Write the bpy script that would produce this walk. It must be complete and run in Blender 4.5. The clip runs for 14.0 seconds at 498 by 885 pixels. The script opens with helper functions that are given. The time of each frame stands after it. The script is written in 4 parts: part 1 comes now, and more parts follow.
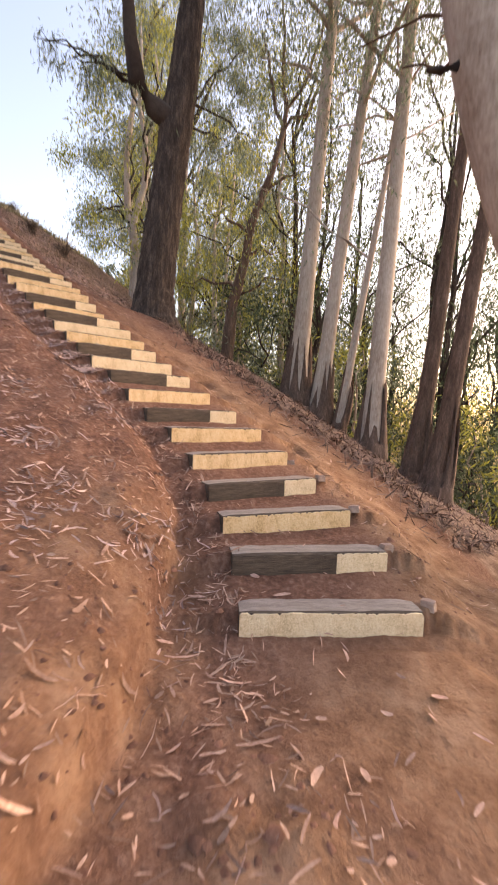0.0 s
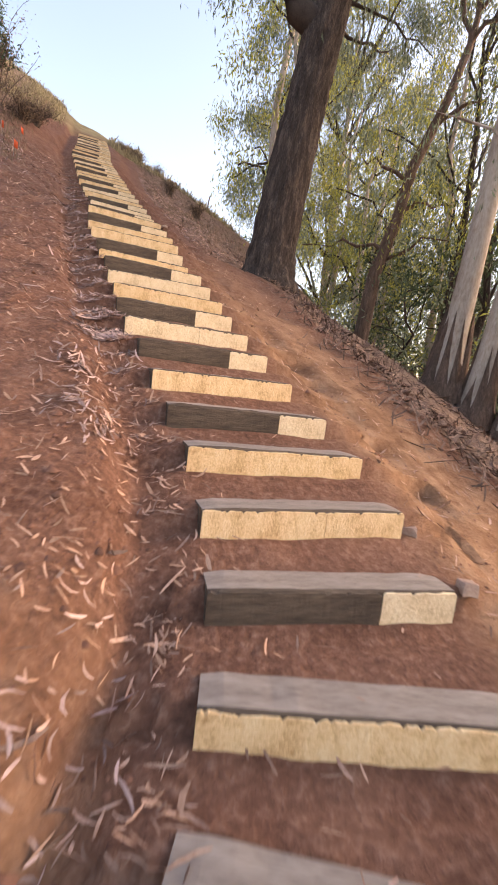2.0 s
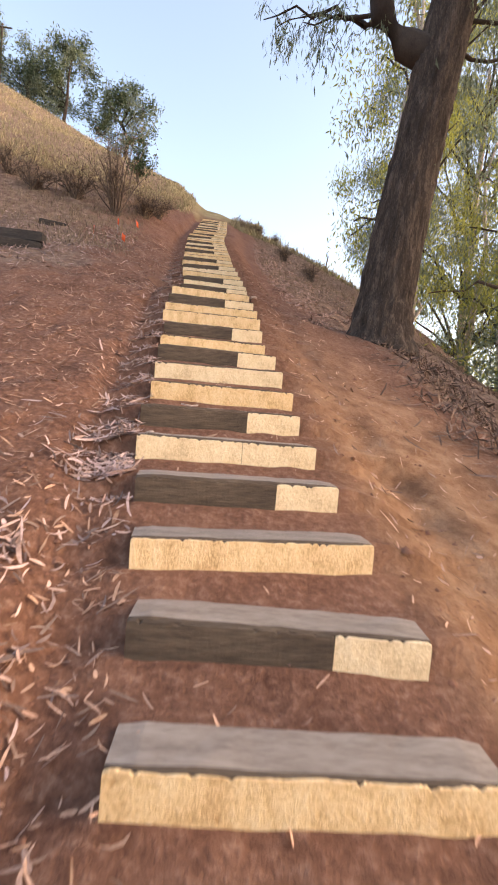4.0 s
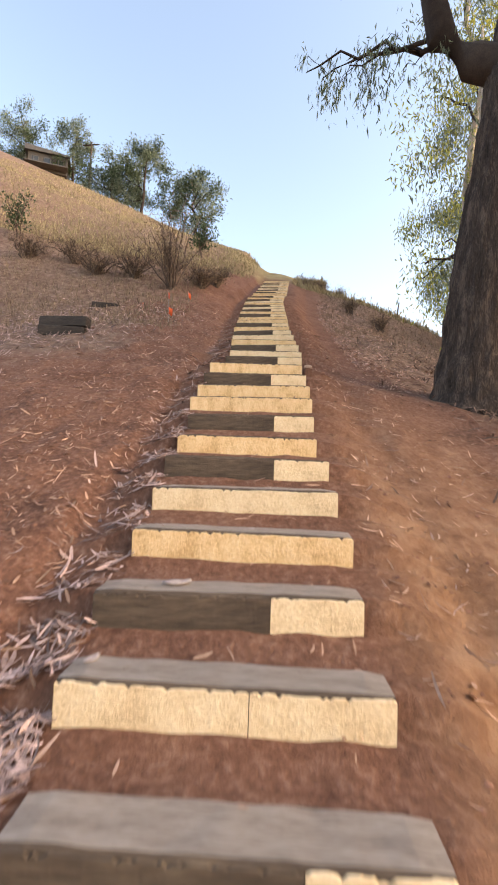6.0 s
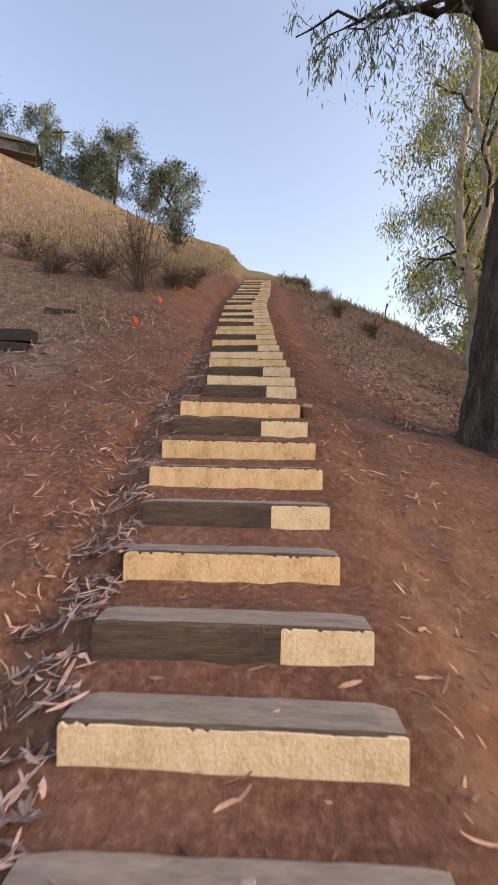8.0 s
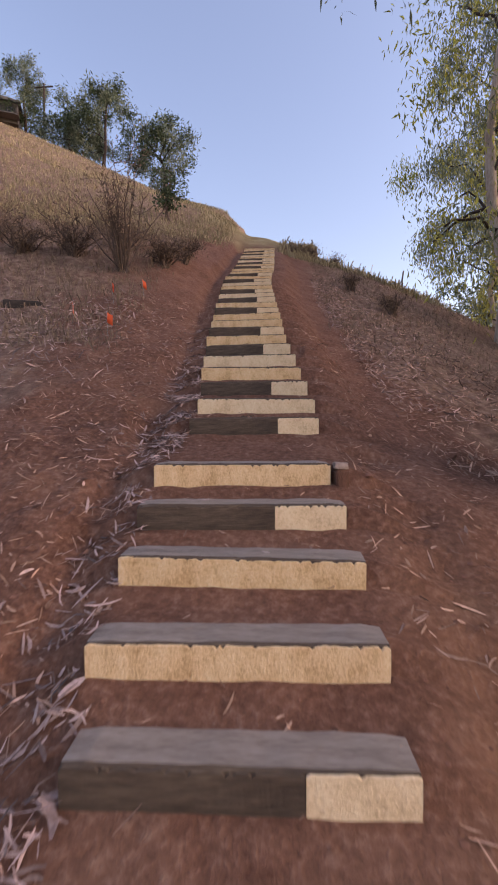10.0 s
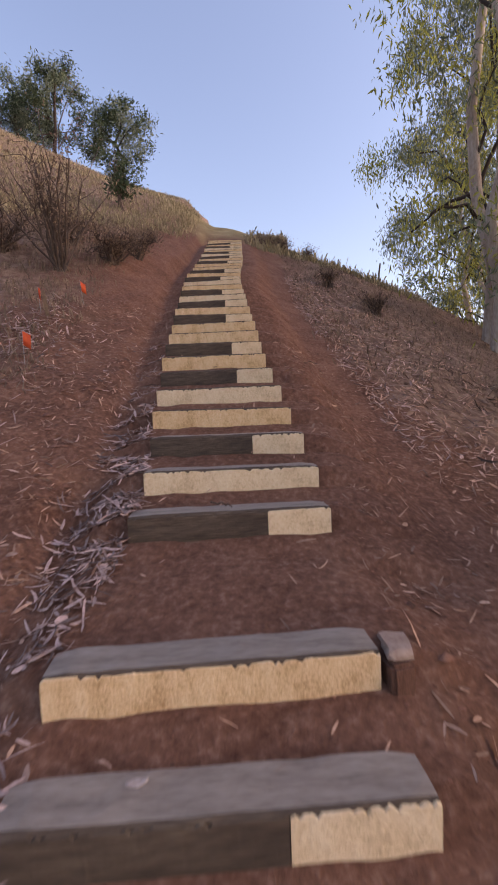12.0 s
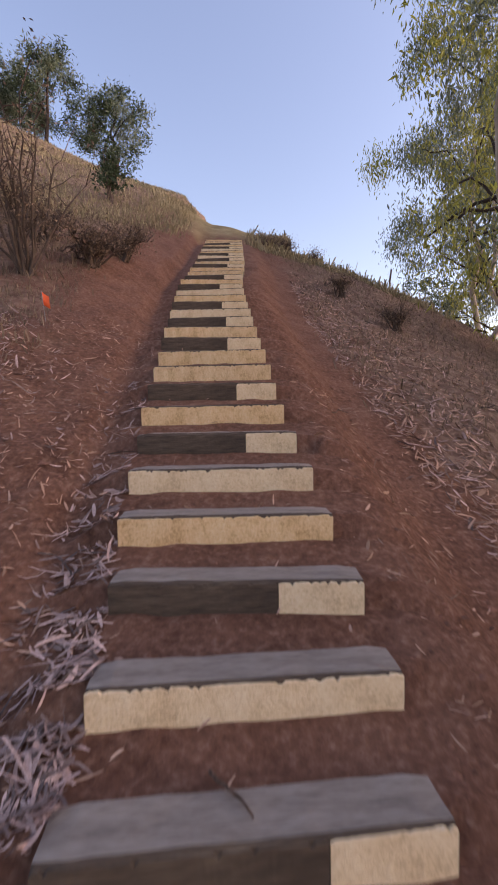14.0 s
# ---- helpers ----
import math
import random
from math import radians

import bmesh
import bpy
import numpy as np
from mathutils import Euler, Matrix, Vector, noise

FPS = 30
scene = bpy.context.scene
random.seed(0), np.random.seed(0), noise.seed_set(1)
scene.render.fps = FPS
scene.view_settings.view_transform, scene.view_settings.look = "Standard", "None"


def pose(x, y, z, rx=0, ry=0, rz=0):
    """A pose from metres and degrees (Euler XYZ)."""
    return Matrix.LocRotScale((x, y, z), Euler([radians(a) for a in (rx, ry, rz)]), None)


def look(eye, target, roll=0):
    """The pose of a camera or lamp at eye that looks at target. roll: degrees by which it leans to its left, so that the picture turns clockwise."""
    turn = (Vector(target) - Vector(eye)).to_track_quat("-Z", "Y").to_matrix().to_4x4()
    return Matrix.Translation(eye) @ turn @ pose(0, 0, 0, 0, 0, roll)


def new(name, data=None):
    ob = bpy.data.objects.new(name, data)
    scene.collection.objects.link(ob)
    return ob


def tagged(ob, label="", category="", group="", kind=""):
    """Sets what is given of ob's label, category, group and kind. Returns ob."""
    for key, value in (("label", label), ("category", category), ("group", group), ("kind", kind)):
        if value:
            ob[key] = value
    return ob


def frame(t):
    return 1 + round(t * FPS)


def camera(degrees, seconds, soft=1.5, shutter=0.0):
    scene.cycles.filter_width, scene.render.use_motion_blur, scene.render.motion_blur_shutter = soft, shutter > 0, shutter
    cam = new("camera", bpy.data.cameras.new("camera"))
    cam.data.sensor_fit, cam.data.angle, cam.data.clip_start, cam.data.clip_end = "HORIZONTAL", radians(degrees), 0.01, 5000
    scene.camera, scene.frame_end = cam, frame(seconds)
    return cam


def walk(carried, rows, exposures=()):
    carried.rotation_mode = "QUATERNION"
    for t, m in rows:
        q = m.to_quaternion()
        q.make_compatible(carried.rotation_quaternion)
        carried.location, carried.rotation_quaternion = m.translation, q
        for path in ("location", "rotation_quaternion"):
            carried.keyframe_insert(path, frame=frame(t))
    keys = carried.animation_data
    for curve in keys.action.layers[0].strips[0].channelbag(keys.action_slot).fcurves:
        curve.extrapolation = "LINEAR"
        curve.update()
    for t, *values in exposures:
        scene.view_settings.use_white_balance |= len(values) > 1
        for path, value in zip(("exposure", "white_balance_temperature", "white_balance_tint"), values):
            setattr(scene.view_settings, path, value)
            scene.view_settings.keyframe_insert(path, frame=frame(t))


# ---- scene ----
cam = camera(58.8, 14.0, soft=1.9, shutter=0.5)
PATH = [
    (0, (0.289, -0.316, 1.773), (1.528, 1.247, 1.628), 2.4),
    (0.5, (0.629, 0.077, 1.81), (1.862, 1.628, 1.543), 2.4),
    (1, (1.052, 0.353, 1.803), (2.095, 2.038, 1.535), 3.5),
    (1.5, (1.446, 0.674, 1.894), (2.237, 2.494, 1.644), 6.7),
    (2, (1.739, 1.151, 1.973), (2.468, 2.99, 1.682), 7.1),
    (2.5, (1.993, 1.451, 2.026), (2.566, 3.358, 1.832), 4.0),
    (3, (2.333, 1.742, 2.253), (2.589, 3.714, 2.039), 2.7),
    (3.2, (2.379, 1.858, 2.303), (2.612, 3.838, 2.136), 4.6),
    (5.3, (2.777, 3.111, 2.801), (2.724, 5.108, 2.717), 0.2),
    (5.5, (2.807, 3.251, 2.839), (2.72, 5.249, 2.814), -0.5),
    (6, (2.795, 3.534, 3.05), (2.568, 5.519, 3.132), 1.9),
    (6.5, (2.671, 3.836, 3.251), (2.605, 5.835, 3.235), 1.9),
    (7, (2.679, 4.133, 3.351), (2.515, 6.125, 3.439), 0.8),
    (7.5, (2.671, 4.436, 3.508), (2.432, 6.418, 3.627), 1.1),
    (8, (2.612, 4.716, 3.72), (2.476, 6.71, 3.782), 1.3),
    (8.2, (2.61, 4.846, 3.721), (2.431, 6.836, 3.812), 0.9),
    (10.3, (2.504, 6.219, 4.521), (2.359, 8.211, 4.428), -0.6),
    (10.5, (2.514, 6.351, 4.524), (2.393, 8.346, 4.441), -0.9),
    (11, (2.468, 6.723, 4.705), (2.317, 8.715, 4.613), -1.5),
    (11.5, (2.381, 7.044, 4.891), (2.319, 9.038, 4.755), -2.0),
    (12, (2.405, 7.381, 5.019), (2.374, 9.377, 4.9), -2.0),
    (12.5, (2.289, 7.696, 5.133), (2.288, 9.692, 5.013), -1.4),
    (13, (2.305, 8.0, 5.241), (2.308, 9.997, 5.116), -1.0),
    (13.5, (2.283, 8.328, 5.417), (2.284, 10.323, 5.284), -0.8),
    (14, (2.264, 8.649, 5.59), (2.267, 10.645, 5.461), -0.8),
]
walk(cam, [(t, look(eye, target, roll)) for t, eye, target, roll in PATH],
     exposures=[(0.0, 1.85, 8600, 24), (3.0, 1.95, 8100, 20), (6.5, 1.9, 8200, 14), (8.2, 1.45, 8000, 21), (10.3, 1.15, 7350, 29), (14.0, 1.15, 7350, 29)])

# ---- world and light ----
SUN_AZ, SUN_EL = 98.0, 26.0          # degrees: clockwise from +Y (uphill), above the horizon
world = bpy.data.worlds.new("world")
scene.world = world
world.use_nodes = True
wn = world.node_tree
sky = wn.nodes.new("ShaderNodeTexSky")
sky.sky_type, sky.sun_disc = "NISHITA", False
sky.sun_elevation, sky.sun_rotation = radians(SUN_EL), radians(SUN_AZ)
sky.air_density, sky.dust_density, sky.ozone_density = 1.1, 2.1, 1.5
wn.nodes["Background"].inputs["Strength"].default_value = 0.15
wn.links.new(sky.outputs["Color"], wn.nodes["Background"].inputs["Color"])
sun = new("sun", bpy.data.lights.new("sun", "SUN"))
sun.data.energy, sun.data.angle, sun.data.color = 0.1, radians(25), (1.0, 0.93, 0.85)
sun.matrix_world = look((0, 0, 50), (-50 * math.sin(radians(SUN_AZ)), -50 * math.cos(radians(SUN_AZ)), 50 - 50 * math.tan(radians(SUN_EL))))


# ---- materials ----
def material(name, colours, scale=6.0, rough=0.9, bump=0.3, detail=8.0, stretch=(1, 1, 1), fine=60.0, island=0.0, spec=0.3, through_light=0.0):
    """Two scales of noise between the colours; bump from both; island: how far loose pieces differ in brightness."""
    m = bpy.data.materials.new(name)
    m.use_nodes = True
    n, l = m.node_tree.nodes, m.node_tree.links
    b = n["Principled BSDF"]
    co = n.new("ShaderNodeTexCoord")
    mp = n.new("ShaderNodeMapping")
    mp.inputs["Scale"].default_value = stretch
    l.new(co.outputs["Object"], mp.inputs["Vector"])
    big, small = n.new("ShaderNodeTexNoise"), n.new("ShaderNodeTexNoise")
    for t, s in ((big, scale), (small, fine)):
        t.inputs["Scale"].default_value, t.inputs["Detail"].default_value, t.inputs["Roughness"].default_value = s, detail, 0.62
        l.new(mp.outputs["Vector"], t.inputs["Vector"])
    mix = n.new("ShaderNodeMath")
    mix.operation = "MULTIPLY_ADD"
    mix.inputs[1].default_value = 0.45
    l.new(small.outputs["Fac"], mix.inputs[0])
    half = n.new("ShaderNodeMath")
    half.operation = "MULTIPLY"
    half.inputs[1].default_value = 0.55
    l.new(big.outputs["Fac"], half.inputs[0])
    l.new(half.outputs[0], mix.inputs[2])
    ramp = n.new("ShaderNodeValToRGB")
    while len(ramp.color_ramp.elements) < len(colours):
        ramp.color_ramp.elements.new(0.5)
    for i, (e, c) in enumerate(zip(ramp.color_ramp.elements, colours)):
        e.position = 0.34 + 0.32 * i / (len(colours) - 1)
        e.color = (*c, 1)
    l.new(mix.outputs[0], ramp.inputs["Fac"])
    colour = ramp.outputs["Color"]
    if island:
        geo, hsv, rng = n.new("ShaderNodeNewGeometry"), n.new("ShaderNodeHueSaturation"), n.new("ShaderNodeMapRange")
        rng.inputs["To Min"].default_value, rng.inputs["To Max"].default_value = 1 - island, 1 + island
        l.new(geo.outputs["Random Per Island"], rng.inputs["Value"])
        l.new(rng.outputs[0], hsv.inputs["Value"])
        l.new(colour, hsv.inputs["Color"])
        colour = hsv.outputs["Color"]
    l.new(colour, b.inputs["Base Color"])
    b.inputs["Roughness"].default_value = rough
    b.inputs["Specular IOR Level"].default_value = spec
    if bump:
        bp = n.new("ShaderNodeBump")
        bp.inputs["Strength"].default_value, bp.inputs["Distance"].default_value = bump, 0.03
        l.new(mix.outputs[0], bp.inputs["Height"])
        l.new(bp.outputs["Normal"], b.inputs["Normal"])
    if through_light:
        tr, ms = n.new("ShaderNodeBsdfTranslucent"), n.new("ShaderNodeMixShader")
        l.new(colour, tr.inputs["Color"])
        ms.inputs[0].default_value = through_light
        l.new(b.outputs[0], ms.inputs[1])
        l.new(tr.outputs[0], ms.inputs[2])
        l.new(ms.outputs[0], n["Material Output"].inputs["Surface"])
    return m


SAWN = material("sawn_wood", [(0.44, 0.24, 0.10), (0.74, 0.50, 0.27), (0.83, 0.63, 0.40)], 3.0, 0.8, 0.6, stretch=(2.2, 2, 1.7), fine=38)
SAWN_PALE = material("pale_sawn_wood", [(0.52, 0.35, 0.20), (0.77, 0.58, 0.37), (0.85, 0.69, 0.49)], 3.0, 0.8, 0.6, stretch=(2.0, 2, 1.8), fine=40)
SAWN_GOLD = material("golden_sawn_wood", [(0.42, 0.23, 0.10), (0.73, 0.50, 0.28), (0.84, 0.64, 0.41)], 3.4, 0.8, 0.6, stretch=(2.6, 2, 1.5), fine=44)
AGED = material("aged_dark_wood", [(0.042, 0.029, 0.021), (0.085, 0.059, 0.043), (0.16, 0.115, 0.08)], 2.0, 0.75, 0.5, stretch=(1, 4, 9), fine=14)
CHARRED = material("blackened_wood", [(0.022, 0.017, 0.015), (0.045, 0.035, 0.03), (0.085, 0.066, 0.056)], 2.0, 0.8, 0.5, stretch=(1, 4, 9), fine=14)
GREY_TOP = material("weathered_grey_wood", [(0.15, 0.115, 0.095), (0.28, 0.225, 0.19), (0.38, 0.315, 0.27)], 2.5, 0.65, 0.4, stretch=(1.2, 8, 8), fine=16)
BARK = material("rough_bark", [(0.012, 0.008, 0.006), (0.055, 0.037, 0.029), (0.17, 0.122, 0.097)], 3.5, 0.95, 1.0, stretch=(3, 3, 0.35), fine=26)
SMOOTH_BARK = material("smooth_gum_bark", [(0.24, 0.17, 0.13), (0.42, 0.34, 0.28), (0.56, 0.48, 0.41)], 1.2, 0.8, 0.25, stretch=(2, 2, 0.5), fine=14)
SHED_BARK = material("shed_bark", [(0.045, 0.027, 0.020), (0.12, 0.075, 0.055), (0.23, 0.15, 0.115)], 5, 0.95, 0.8, stretch=(3, 3, 0.4), fine=30)
DARK_TWIG = material("dark_twig", [(0.03, 0.02, 0.016), (0.07, 0.05, 0.04)], 8, 0.9, 0.3)
DRY_STEM = material("dry_stem", [(0.08, 0.055, 0.042), (0.16, 0.11, 0.085)], 8, 0.9, 0.3)
LEAF = material("gum_leaf", [(0.13, 0.16, 0.10), (0.23, 0.26, 0.17)], 3, 0.55, 0, island=0.45, through_light=0.5)
# brighter, yellower leaves: sunshine on the foliage is put into the colour
LEAF_SUNLIT = material("sunlit_yellow_gum_leaf", [(0.26, 0.27, 0.06), (0.44, 0.42, 0.10)], 1.5, 0.55, 0, island=0.45, through_light=0.5)
LEAF_DARK = material("dark_leaf", [(0.05, 0.075, 0.035), (0.09, 0.12, 0.06)], 3, 0.6, 0, island=0.45, through_light=0.3)
FLAKE = material("pale_bark_flake", [(0.36, 0.27, 0.24), (0.60, 0.50, 0.46)], 14, 0.8, 0.4)
CLOD = material("earth_clod", [(0.12, 0.052, 0.033), (0.27, 0.13, 0.085)], 9, 0.95, 0.4, island=0.35)
LITTER = material("fallen_bark_and_leaves", [(0.24, 0.125, 0.085), (0.50, 0.32, 0.24)], 9, 0.8, 0.2, island=0.5)
LITTER_PINK = material("pinkish_fallen_bark", [(0.26, 0.13, 0.09), (0.58, 0.37, 0.29)], 12, 0.8, 0.3, island=0.5)
STAKE = material("red_brown_stake", [(0.09, 0.04, 0.026), (0.20, 0.10, 0.068)], 9, 0.9, 0.5, stretch=(3, 3, 0.6))
LITTER_GREY = material("grey_shredded_bark", [(0.22, 0.135, 0.115), (0.50, 0.345, 0.305)], 9, 0.8, 0.2, island=0.7)
MULCH = material("dark_mulch", [(0.075, 0.042, 0.030), (0.27, 0.17, 0.13)], 9, 0.9, 0.2, island=0.6)
DRY_GRASS = material("dry_grass", [(0.23, 0.18, 0.10), (0.42, 0.34, 0.205)], 4, 0.9, 0, island=0.4, through_light=0.2)
DRY_BRUSH = material("dry_brush", [(0.16, 0.108, 0.075), (0.33, 0.235, 0.165)], 4, 0.9, 0, island=0.4, through_light=0.25)
FLAG = material("orange_flag", [(0.75, 0.10, 0.03), (0.85, 0.16, 0.05)], 12, 0.6, 0, through_light=0.3)
WIRE = material("grey_wire", [(0.3, 0.3, 0.3), (0.35, 0.35, 0.35)], 5, 0.5, 0)
STONE = material("pinkish_stone", [(0.27, 0.17, 0.13), (0.46, 0.33, 0.265)], 9, 0.9, 0.5)
HOUSE_WALL = material("dark_house_siding", [(0.05, 0.045, 0.043), (0.085, 0.075, 0.07)], 3, 0.8, 0.1)
HOUSE_ROOF = material("grey_roof", [(0.07, 0.066, 0.065), (0.12, 0.115, 0.115)], 3, 0.8, 0.1)
PANE = material("window_pane", [(0.03, 0.035, 0.04), (0.05, 0.055, 0.06)], 2, 0.1, 0, spec=0.6)


def ground_material():
    """Red-brown soil, paler and sandier on the trodden trail; dry grass on the upper hill; litter-strewn earth on the right flank."""
    m = bpy.data.materials.new("hillside_ground")
    m.use_nodes = True
    n, l = m.node_tree.nodes, m.node_tree.links
    b = n["Principled BSDF"]
    co = n.new("ShaderNodeTexCoord")

    def tex(scale, detail=9.0, rough=0.65):
        t = n.new("ShaderNodeTexNoise")
        t.inputs["Scale"].default_value, t.inputs["Detail"].default_value, t.inputs["Roughness"].default_value = scale, detail, rough
        l.new(co.outputs["Object"], t.inputs["Vector"])
        return t.outputs["Fac"]

    def ramp(fac, colours, lo=0.35, hi=0.65):
        r = n.new("ShaderNodeValToRGB")
        while len(r.color_ramp.elements) < len(colours):
            r.color_ramp.elements.new(0.5)
        for i, (e, c) in enumerate(zip(r.color_ramp.elements, colours)):
            e.position, e.color = lo + (hi - lo) * i / (len(colours) - 1), (*c, 1)
        l.new(fac, r.inputs["Fac"])
        return r.outputs["Color"]

    def mixed(fac, a, c):
        x = n.new("ShaderNodeMix")
        x.data_type = "RGBA"
        l.new(fac, x.inputs["Factor"])
        l.new(a, x.inputs["A"])
        l.new(c, x.inputs["B"])
        return x.outputs["Result"]

    def layer(name):
        a = n.new("ShaderNodeAttribute")
        a.attribute_name = name
        s = n.new("ShaderNodeSeparateColor")
        l.new(a.outputs["Color"], s.inputs["Color"])
        return s

    mid, fine, coarse = tex(2.6), tex(26.0), tex(0.7, 4)
    soil = ramp(mid, [(0.095, 0.041, 0.027), (0.175, 0.080, 0.053), (0.25, 0.128, 0.086)])
    grit = ramp(fine, [(0.065, 0.029, 0.019), (0.19, 0.092, 0.061), (0.37, 0.225, 0.165)], 0.3, 0.72)
    mx = n.new("ShaderNodeMix")
    mx.data_type, mx.inputs["Factor"].default_value = "RGBA", 0.55
    l.new(soil, mx.inputs["A"])
    l.new(grit, mx.inputs["B"])
    soil = mx.outputs["Result"]
    sand = ramp(tex(5.0), [(0.18, 0.088, 0.048), (0.27, 0.143, 0.082), (0.36, 0.21, 0.13)])
    grass = ramp(tex(1.7), [(0.17, 0.135, 0.065), (0.27, 0.22, 0.115), (0.36, 0.30, 0.17)], 0.3, 0.7)
    duff = ramp(tex(7.0), [(0.095, 0.054, 0.038), (0.20, 0.125, 0.09), (0.36, 0.25, 0.19)], 0.3, 0.7)
    cover = layer("cover")
    out = mixed(cover.outputs["Red"], soil, sand)
    out = mixed(cover.outputs["Green"], out, grass)
    out = mixed(cover.outputs["Blue"], out, duff)
    l.new(out, b.inputs["Base Color"])
    b.inputs["Roughness"].default_value, b.inputs["Specular IOR Level"].default_value = 0.95, 0.15
    add = n.new("ShaderNodeMath")
    add.operation = "MULTIPLY_ADD"
    add.inputs[1].default_value = 0.35
    l.new(fine, add.inputs[0])
    l.new(mid, add.inputs[2])
    bp = n.new("ShaderNodeBump")
    bp.inputs["Strength"].default_value, bp.inputs["Distance"].default_value = 0.9, 0.06
    l.new(add.outputs[0], bp.inputs["Height"])
    l.new(bp.outputs["Normal"], b.inputs["Normal"])
    return m


GROUND = ground_material()

# ---- the flight of steps: front-edge centre x, y, top z, turn in degrees ----
STEPS = [
    (2.20, 1.26, 0.66, -33), (2.43, 1.655, 0.85, -28), (2.625, 2.087, 1.01, -18), (2.77, 2.553, 1.175, -8.5), (2.822, 2.951, 1.379, -2),
    (2.827, 3.372, 1.585, -1), (2.785, 3.80, 1.762, -3), (2.72, 4.19, 1.96, 5), (2.645, 4.54, 2.164, 4), (2.58, 4.93, 2.34, 4),
    (2.53, 5.29, 2.52, 5), (2.525, 5.70, 2.70, 2.7), (2.48, 6.097, 2.887, 1), (2.45, 6.43, 3.072, 3.4), (2.39, 6.92, 3.24, 4),
    (2.37, 7.29, 3.446, 2), (2.33, 7.635, 3.65, 2.7), (2.30, 8.07, 3.84, 0), (2.277, 8.417, 4.03, 4.2), (2.25, 8.77, 4.222, 6),
    (2.26, 9.68, 4.525, 5), (2.254, 10.07, 4.705, 4.7),
]
for k in range(22, 54):
    f = (k - 21) / 32
    STEPS.append((float(np.interp(k + 1, [22, 24, 27, 30, 33, 38, 44, 54], [2.254, 2.15, 2.0, 1.91, 1.81, 1.66, 1.70, 1.62])), 10.07 + 12.2 * f, 4.705 + 6.12 * f, 3.0 * math.sin(k * 1.7)))
DARK = {2, 4, 7, 9, 11, 14, 16, 19, 21, 23, 26, 28, 31, 33, 35, 38, 40, 43, 45, 47, 50, 52}


# ---- terrain ----
def smooth(v, a, b):
    t = np.clip((v - a) / (b - a), 0, 1)
    return t * t * (3 - 2 * t)


LATTICE = np.random.RandomState(7).rand(256, 256)


def rough(x, y, scale):
    """Value noise on a lattice, about -0.5 to 0.5."""
    u, v = x / scale + 400.3, y / scale + 400.7
    i, j = np.floor(u).astype(int), np.floor(v).astype(int)
    a, b = u - i, v - j
    a, b = a * a * (3 - 2 * a), b * b * (3 - 2 * b)
    g = lambda p, q: LATTICE[p % 256, q % 256]
    return (g(i, j) * (1 - a) + g(i + 1, j) * a) * (1 - b) + (g(i, j + 1) * (1 - a) + g(i + 1, j + 1) * a) * b - 0.5


SX, SY, SZ = (np.array([s[i] for s in STEPS]) for i in range(3))


def flight(y):
    """The level of the flight along the hill: level trail below it, rounded crest above it."""
    z = np.interp(y, [-400, -30, -3, 0.6, 1.5, *SY[1:], 26, 32, 60, 400], [-60, -4.5, 0.1, 0.44, 0.72, *SZ[1:], 12.0, 12.4, 11, -25])
    return z


def left_edge(y):
    return np.interp(y, SY, SX) - 0.56


def right_edge(y):
    return np.interp(y, SY, SX) + 0.56


